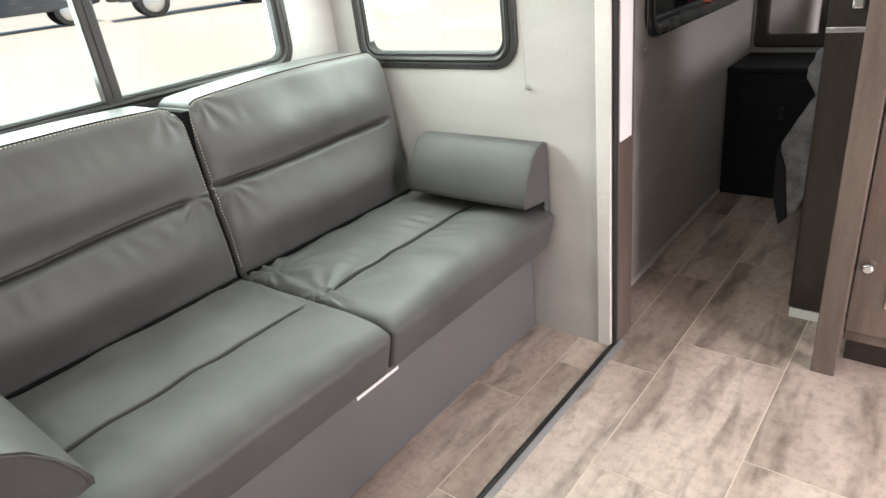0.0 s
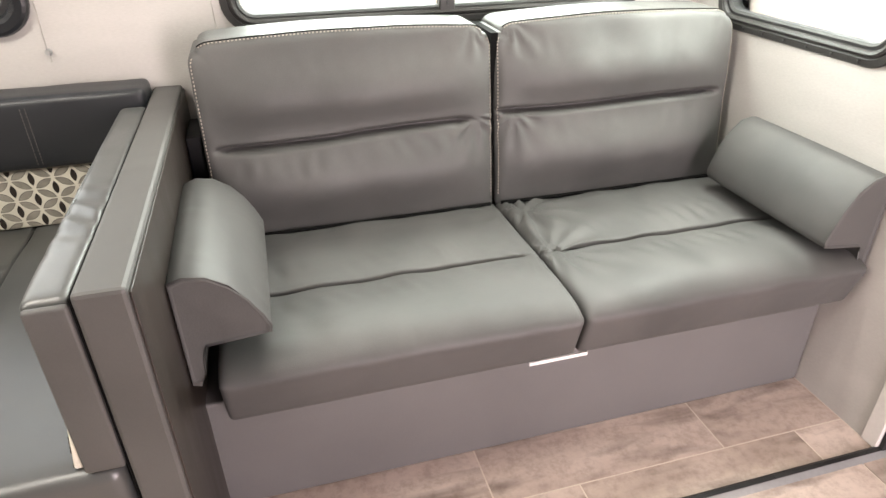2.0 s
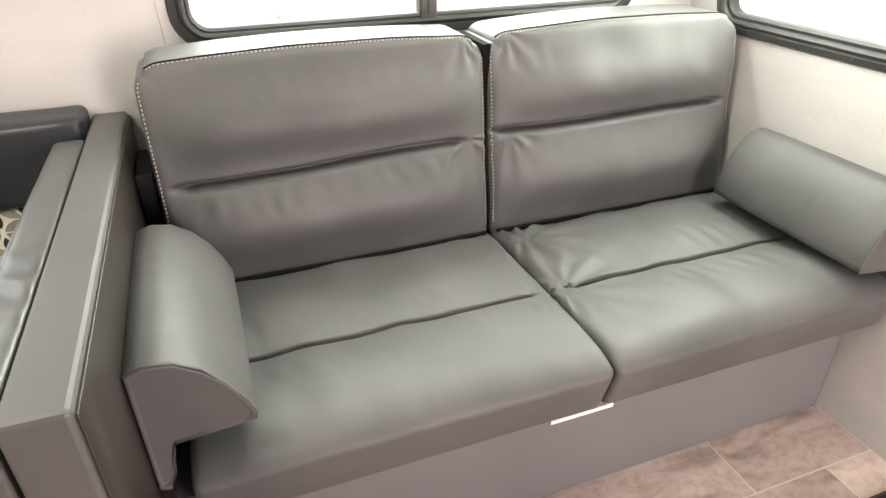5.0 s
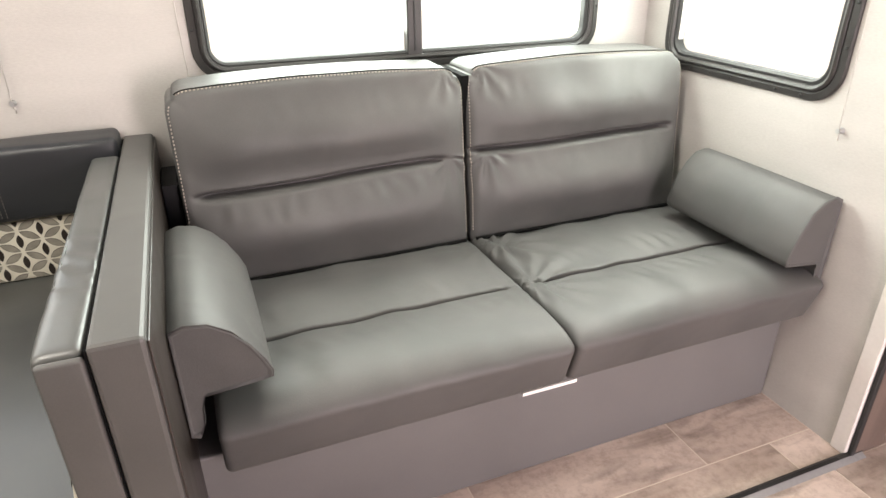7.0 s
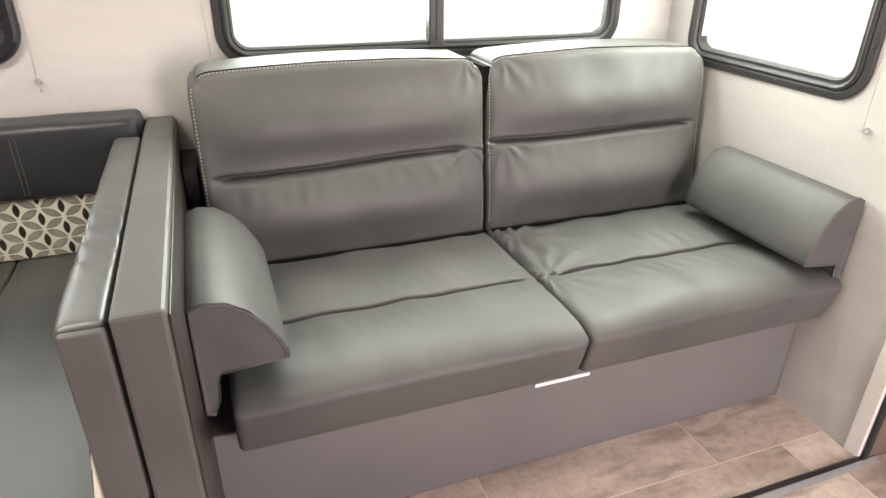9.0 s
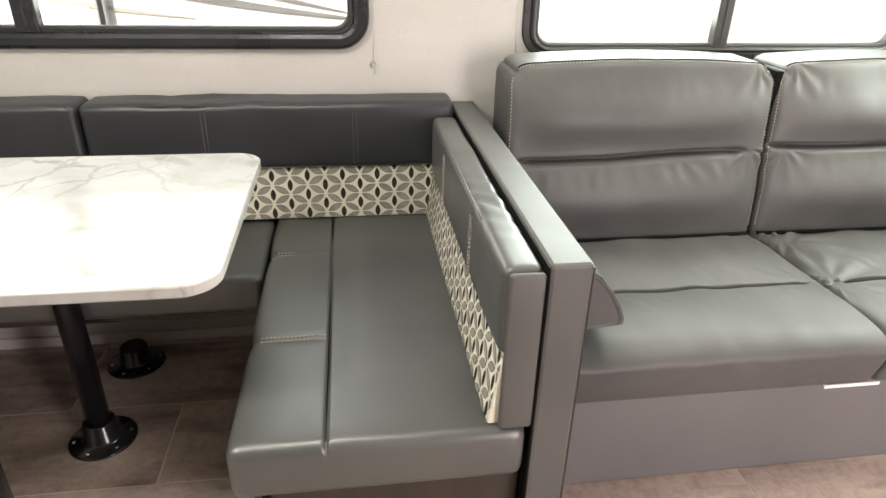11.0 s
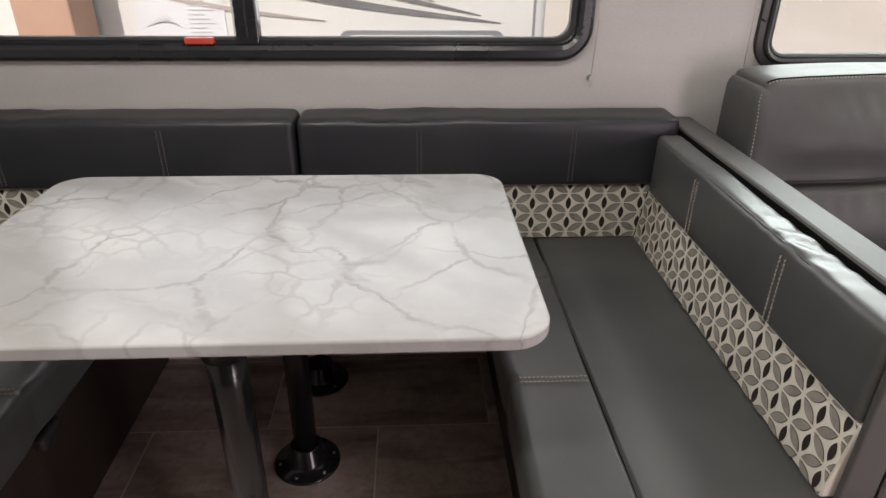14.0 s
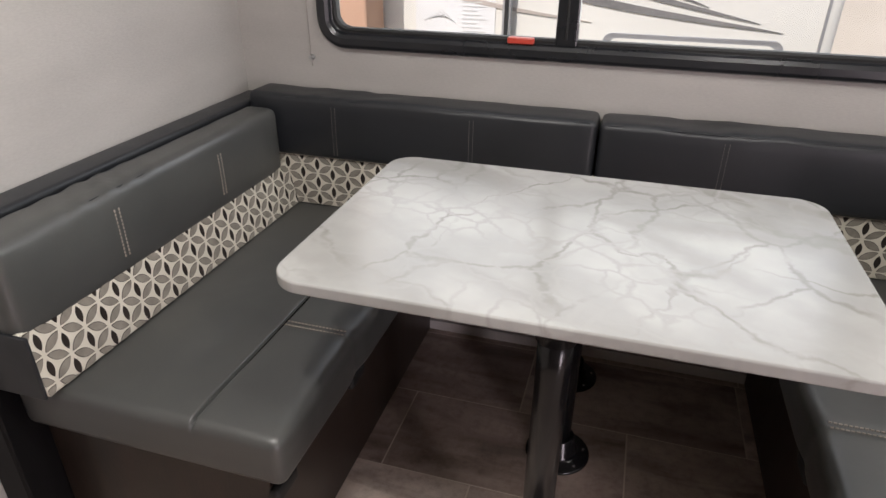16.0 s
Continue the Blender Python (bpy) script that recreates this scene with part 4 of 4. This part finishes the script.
for y in (-0.447, -0.805):
    part("stitching", stitches((-1.9240, y, 0.622), (-1.9250, y, 0.738), (1, 0, 0), 0.012, thick=0.0014), THREAD, side2, "double row of pale thread")


def patterned(name, bm, pattern, at, label):
    ob = thing(name, at, label, "cushion", "patterned cushions")
    part("fabric", bm, FABRIC, ob)
    tagged(part("leaf_pattern", pattern, [PETAL_DARK, PETAL_GREY], ob, "woven dark and grey leaf pattern"), kind="stuff")


def lean(sign, amount):
    """Pushes the foot of a strip forward along x, so that it leans back."""
    def f(P):
        P = P.copy()
        P[:, 0] += sign * amount * np.clip((0.615 - P[:, 2]) / 0.15, 0, 1) * ((P[:, 0] - P[:, 0].mean()) * sign > 0)
        return P
    return f


patterned("patterned_bolster", pad(-2.033, -0.035, -0.110, -0.004, 0.463, 0.6235, 0.006, (10, 3, 4)),
          petals(-2.03, -0.04, 0.466, 0.621, lambda u, v, h: (u, -0.110 - h, v), lambda u, v: 0.0), (-1.0, -0.06, 0.463), "cream bolster strip with dark leaf pattern under the rear backrest")
patterned("patterned_bolster", pad(-0.088, -0.034, -1.024, -0.112, 0.463, 0.6065, 0.006, (3, 10, 4), lean(-1, 0.022)),
          petals(0.116, 1.02, 0.466, 0.604, lambda u, v, h: (-0.088 - h, -u, v), lambda u, v: 0.022 * min(1, (0.615 - v) / 0.15)), (-0.06, -0.57, 0.463), "cream leaf-patterned bolster strip beside the divider")
patterned("patterned_bolster", pad(-2.034, -1.936, -1.080, -0.112, 0.463, 0.5995, 0.006, (3, 10, 4), lean(1, 0.030)),
          petals(0.116, 1.079, 0.466, 0.5985, lambda u, v, h: (-1.936 + h, -u, v), lambda u, v: 0.030 * min(1, (0.615 - v) / 0.15)), (-1.98, -0.57, 0.463), "cream leaf-patterned bolster strip along the wall")

# ---- table ----
table = thing("dinette_table", (-1.005, -0.67, 0), "white marble-look dinette table on glossy black pedestal legs", "table")
part("tabletop", prism(round_loop(-1.481, -0.531, -0.985, -0.350, 0.062, 10), 0.7225, 0.745, "z", 0.004), MARBLE, table)


def pedestal(x, y, leg=True):
    if leg:
        part("leg", lathe([(0.029, 0.045), (0.029, 0.60), (0.030, 0.69)], x, y), GLOSS_BLACK, table)
        part("socket", lathe([(0.034, 0.665), (0.050, 0.705), (0.078, 0.714), (0.078, 0.7222)], x, y), GLOSS_BLACK, table)
    owner = table if leg else thing("floor_socket", (x, y, 0), "glossy black empty pedestal socket screwed to the floor", "floor socket")
    fl = part("floor_flange", lathe([(0.084, 0.0), (0.084, 0.004), (0.080, 0.007), (0.055, 0.010), (0.047, 0.02), (0.039, 0.062), (0.036, 0.065), (0.030, 0.063)], x, y), GLOSS_BLACK, owner)
    for i in range(6):
        a = radians(60 * i + 15)
        part("screw", lathe([(0.0045, 0.006), (0.0045, 0.010), (0.002, 0.0112)], x + 0.068 * math.cos(a), y + 0.068 * math.sin(a), 10), STEEL, fl)


pedestal(-1.006, -0.458)
pedestal(-1.010, -0.895)
pedestal(-1.013, -0.125, False)

# ---- passage and bedroom ----
pillar = thing("partition_post", (1.77, -1.595, 0), "grey brown wooden partition post by the passage", "post")
part("post", box(1.752, 1.80, -1.625, -1.566, 0.0, 2.0, 0.003), FASCIA_WOOD, pillar)
cab = thing("tall_cabinet", (1.95, -2.0, 0), "grey brown pantry cabinet with framed door", "cabinet")
part("body", box(1.80, 2.0, -2.6, -1.6255, 0.10, 1.995, 0.003), FASCIA_WOOD, cab)
part("plinth", box(1.86, 2.0, -2.6, -1.63, 0.0, 0.099), WALNUT, cab)
dr = part("door", box(1.782, 1.7995, -2.15, -1.628, 0.14, 1.4, 0.002), FASCIA_WOOD, cab)
part("inset", box(1.7785, 1.7818, -2.08, -1.705, 0.23, 1.33, 0.002), PALE_WOOD, dr, "lighter inset door panel")
kn = lathe([(0.006, 0.0), (0.006, 0.012), (0.013, 0.018), (0.014, 0.024), (0.009, 0.028)], 0, 0, 16)
kn.transform(pose(1.782, -1.655, 0.345, 0, -90, 0))
part("knob", kn, STEEL, dr, "bright metal knob")
fridge = thing("refrigerator", (2.15, -1.9, 0), "tall black refrigerator with chrome strips", "refrigerator")
part("body", box(2.02, 2.5, -2.3, -1.445, 0.035, 1.7, 0.008), WALNUT, fridge)
part("foot_rail", box(2.022, 2.5, -2.3, -1.45, 0.0, 0.033, 0.002), WHITE_PLASTIC, fridge, "white foot rail")
part("strip", box(2.012, 2.0195, -2.2, -1.446, 0.885, 0.90, 0.002), STEEL, fridge, "chrome strip")
part("handle", box(1.995, 2.0195, -1.53, -1.50, 0.945, 1.12, 0.006), STEEL, fridge, "chrome handle")

bed = thing("bed", (2.85, -2.0, 0), "bed with a grey textured blanket hanging over its corner", "bed")
part("platform", box(2.76, 3.35, -2.9, -1.46, 0.0, 0.32, 0.006), WALNUT, bed)
part("mattress", pad(2.55, 3.35, -2.9, -1.38, 0.322, 0.68, 0.05, (6, 8, 4)), WHITE_PLASTIC, bed)


HEM = [(-1.367, 0.748), (-1.338, 0.705), (-1.336, 0.667), (-1.37, 0.607), (-1.315, 0.512), (-1.281, 0.432), (-1.28, 0.358), (-1.281, 0.243), (-1.31, 0.128), (-1.36, 0.178), (-1.4, 0.3), (-1.4, 0.748)]
fold = prism(HEM, 2.46, 2.62, "x", 0.012)
bmesh.ops.triangulate(fold, faces=fold.faces)
bmesh.ops.subdivide_edges(fold, edges=fold.edges, cuts=3, use_grid_fill=True)
for v in fold.verts:
    v.co += Vector((0.016, 0.008, 0)) * noise.noise(v.co * 14)
part("blanket", fold, BLANKET, bed, smooth=True)
part("lining", prism([(y + 0.004, z) for y, z in HEM[5:9]] + [(HEM[8][0] - 0.022, HEM[8][1] + 0.03), (HEM[6][0] - 0.028, HEM[6][1] - 0.01)], 2.44, 2.459, "x", 0.004), BLANKET_EDGE, bed, "black blanket lining")
part("blanket_top", pad(2.49, 3.34, -2.85, -1.345, 0.684, 0.745, 0.025, (16, 16, 2), lambda P: P + np.stack([0 * P[:, 0], 0 * P[:, 0], ripple(P, 6, 0.02)], 1)), BLANKET, bed)

stand = thing("nightstand", (3.17, -1.15, 0), "black nightstand in the bedroom corner", "nightstand")
part("body", box(3.01, 3.355, -1.36, MAIN - 0.003, 0.0, 0.565, 0.005), EBONY, stand)
part("top", box(3.0, 3.357, -1.37, MAIN - 0.002, 0.5655, 0.588, 0.004), EBONY, stand)
part("drawer", box(2.998, 3.0095, -1.33, -0.955, 0.32, 0.54, 0.004), EBONY, stand)
part("handle", box(2.982, 2.9975, -1.175, -1.155, 0.375, 0.43, 0.004), STRIP, stand, "dark metal pull")
mir = thing("wall_mirror", (3.34, -1.1, 0.62), "dark framed mirror over the nightstand", "mirror")
part("frame", ring((-1.27, -0.94, 0.615, 1.5), 0.02, [(0, 0), (0, 0.022), (0.006, 0.026), (0.05, 0.024), (0.056, 0.018), (0.058, 0.006)], 3.36, "x"), WALNUT, mir)
part("glass", box(3.352, 3.357, -1.215, -0.995, 0.67, 1.445), MIRROR, mir)


# ---- outside ----
def rise(x, y):
    t = min(max((y - 5) / 9, 0), 1)
    return -0.85 + 1.28 * t * t * (3 - 2 * t)


gb = bmesh.new()
xs = [-400, -120, -40, -15, -6, 0, 6, 15, 40, 120, 400]
ys = [-400, -60, -12, -3, 1, 5, 6.5, 8, 9.5, 11, 12.5, 14, 40, 130, 400]
grid = [[gb.verts.new((x, y, rise(x, y))) for x in xs] for y in ys]
for a, b in zip(grid, grid[1:]):
    for i in range(len(xs) - 1):
        gb.faces.new((a[i], a[i + 1], b[i + 1], b[i])).smooth = True
tagged(part("ground", gb, GRAVEL), "pale tan gravel lot around the trailer", "ground", kind="structure")

rv = thing("travel_trailer", (-3.0, 3.7, -0.85), "cream travel trailer with grey swoosh graphics parked outside", "trailer")
part("body", pad(-7.0, 0.14, 2.5, 4.9, -0.35, 2.3, 0.09, (4, 4, 4)), RV_WHITE, rv)
part("corner_trim", box(0.045, 0.062, 2.4935, 2.4995, -0.3, 2.2, 0.002), RV_TRIM, rv)
for i in range(2):
    w = lathe([(0.2, 0), (0.34, 0.01), (0.36, 0.05), (0.36, 0.17), (0.34, 0.21), (0.2, 0.22)], 0, 0, 24)
    w.transform(pose(-3.6 - i * 0.85, 2.62, -0.49, 90, 0, 0))
    ty = part("wheel", w, TYRE, rv)
    w = lathe([(0.2, 0.0), (0.2, 0.03), (0.08, 0.05), (0.03, 0.07)], 0, 0, 20)
    w.transform(pose(-3.6 - i * 0.85, 2.61, -0.49, 90, 0, 0))
    part("rim", w, RIM, ty)
part("stand_jack", box(-0.4, -0.3, 2.6, 2.7, -0.85, -0.34), RV_TRIM, rv)
part("stand_jack", box(-6.7, -6.6, 2.6, 2.7, -0.85, -0.34), RV_TRIM, rv)


def swoosh(x0, z0, x1, z1, sag, thick, material, name="swoosh"):
    up, dn = [], []
    for i in range(15):
        t = i / 14
        x, z = x0 + (x1 - x0) * t, z0 + (z1 - z0) * t - sag * 4 * t * (1 - t) * (1 - 0.4 * t)
        up.append((x, z + thick * (1 - t) ** 0.8 * (0.6 + 0.4 * t)))
        dn.append((x, z))
    part(name, prism(dn + up[-2::-1], 2.492, 2.499, "y"), material, rv)


swoosh(-2.1, 0.99, -0.155, 0.690, 0.07, 0.10, RV_GREY)
swoosh(-1.9, 1.13, -0.285, 0.735, 0.06, 0.08, RV_GREY)
swoosh(-1.6, 1.16, -0.58, 0.815, 0.03, 0.06, RV_GREY)
swoosh(-2.5, 0.90, -1.25, 0.70, 0.05, 0.06, RV_PALE)
swoosh(-1.7, 1.45, -0.30, 1.00, 0.05, 0.10, RV_GREY)
hatch = part("hatch", prism(round_loop(-1.17, -0.13, 0.30, 0.645, 0.06), 2.486, 2.499, "y", 0.004), RV_TRIM, rv, "grey storage hatch")
part("hatch_panel", prism(round_loop(-1.13, -0.17, 0.34, 0.615, 0.05), 2.481, 2.4855, "y"), RV_WHITE, hatch)

poster = thing("notice", (-2.14, 2.49, 0.55), "white printed notice with a line diagram", "notice")
part("sheet", box(-2.40, -1.86, 2.494, 2.4985, 0.45, 1.05), PAPER, poster)
for i in range(11):
    part("text_line", box(-2.08, -1.92 - 0.03 * (i % 3), 2.4915, 2.4935, 0.60 + i * 0.026, 0.606 + i * 0.026), INK, poster)
for i in range(7):
    part("diagram_line", prism([(-2.34 + i * 0.02, 0.66 + 0.012 * i), (-2.20 + i * 0.012, 0.70 - 0.008 * i), (-2.20 + i * 0.012, 0.703 - 0.008 * i), (-2.34 + i * 0.02, 0.664 + 0.012 * i)], 2.4915, 2.4935, "y"), INK, poster)
part("heading", box(-2.28, -1.98, 2.4915, 2.4935, 0.93, 0.955), INK, poster)

gpost = thing("awning_arm", (-1.75, 2.44, -0.85), "slim grey metal awning arm", "awning arm")
part("tube", box(-1.80, -1.745, 2.42, 2.47, -0.85, 2.4, 0.006), RV_TRIM, gpost)
part("track", box(-1.785, -1.76, 2.412, 2.4195, -0.6, 2.3, 0.002), GASKET, gpost)
pil = thing("pillar", (-2.77, 2.3, -0.85), "square tan stucco pillar", "pillar")
part("shaft", box(-2.93, -2.61, 2.15, 2.45, -0.85, 2.6, 0.015), TAN, pil)
part("plinth", box(-2.98, -2.56, 2.10, 2.46, -0.85, -0.6, 0.01), TAN, pil)

ubox = thing("utility_box", (1.15, 4.9, -0.85), "pale grey utility box on the lot", "utility box")
part("cabinet", box(1.0, 1.3, 4.75, 5.05, -0.855, 0.10, 0.015), GREY_TRIM, ubox)
part("lid", box(0.98, 1.32, 4.73, 5.07, 0.101, 0.14, 0.01), RV_PALE, ubox)


def vehicle():
    car = thing("parked_suv", (0, 0, 0), "dark parked off-road vehicle with bright wheels", "car", "parked vehicles")
    side_line = [(-2.15, 0.45), (-2.2, 0.75), (-2.1, 1.02), (-1.0, 1.10), (-0.55, 1.72), (1.9, 1.76), (2.1, 1.1), (2.15, 0.5), (1.75, 0.42), (-1.75, 0.42)]
    part("body", prism(side_line, -0.85, 0.85, "y", 0.05), CAR_PAINT, car)
    part("side_window", prism([(-0.75, 1.15), (-0.45, 1.62), (0.5, 1.65), (0.5, 1.15)], -0.858, -0.8505, "y"), CAR_GLASS, car)
    part("side_window", prism([(0.6, 1.15), (0.6, 1.65), (1.75, 1.66), (1.9, 1.15)], -0.858, -0.8505, "y"), CAR_GLASS, car)
    part("bumper", box(-2.35, -2.16, -0.8, 0.8, 0.48, 0.68, 0.03), TYRE, car)
    for x in (-1.35, 1.35):
        for y, s in ((-0.72, 1), (0.72, -1)):
            w = lathe([(0.2, -0.1), (0.36, -0.1), (0.39, -0.06), (0.39, 0.08), (0.36, 0.12), (0.2, 0.12)], 0, 0, 24)
            w.transform(pose(x, y, 0.39, 90 * s, 0, 0))
            wh = part("wheel", w, TYRE, car)
            w = lathe([(0.26, 0.09), (0.26, 0.125), (0.10, 0.13), (0.04, 0.14)], 0, 0, 20)
            w.transform(pose(x, y, 0.39, 90 * s, 0, 0))
            part("rim", w, RIM, wh)
    return car


first = vehicle()
CARS = [(10.5, 15.0, -22), (6.9, 18.6, -14), (14.9, 13.6, -25)]
first.location, first.rotation_euler = (CARS[0][0], CARS[0][1], rise(*CARS[0][:2])), (0, 0, radians(CARS[0][2]))
for cx, cy, cr in CARS[1:]:
    copy_thing(first, pose(cx, cy, rise(cx, cy), 0, 0, cr))

# ---- floor tiles ----
LONG, WIDE, JOINT = 0.61, 0.3035, 0.0042


def tile_mesh(lx, ly):
    bm = box(-lx / 2, lx / 2, -ly / 2, ly / 2, -0.0012, 0.0, 0.0)
    me = bpy.data.meshes.new("tile")
    bm.to_mesh(me)
    bm.free()
    me.materials.append(TILE)
    return me


TILES = {}


def lay(y_top, y_bot, joint_x, x0, x1):
    """One row of tiles between y_bot and y_top, with end joints every LONG from joint_x."""
    k = math.ceil((x0 - joint_x) / LONG)
    cuts = [x0] + [joint_x + LONG * i for i in range(k, k + 30) if x0 < joint_x + LONG * i < x1] + [x1]
    for a, b in zip(cuts, cuts[1:]):
        lx, ly = b - a - JOINT, y_top - y_bot - JOINT
        if lx < 0.01 or ly < 0.01:
            continue
        key = (round(lx, 3), round(ly, 3))
        if key not in TILES:
            TILES[key] = tile_mesh(lx, ly)
        t = new("tile", TILES[key])
        t.parent = floor
        t.location = ((a + b) / 2, (y_top + y_bot) / 2, 0)


S = END - 0.001
for top, bot, jx in ((0.0, -0.033, 0.1), (-0.033, -0.337, -0.52), (-0.337, -0.637, -0.829), (-0.637, -0.924, 1.239), (-0.924, -1.044, 1.449)):
    lay(top, bot, jx, LEFT, S)
lay(MAIN, -1.044, 1.53, 1.7255, 3.36)
for i, jx in enumerate((1.53, 1.722, 1.309, 1.60, 1.15, 1.44, 1.72, 1.26)):
    top = -1.044 if i == 0 else -1.206 - (i - 1) * WIDE
    lay(top, max(-3.2, -1.206 - i * WIDE), jx, LEFT, 3.36)
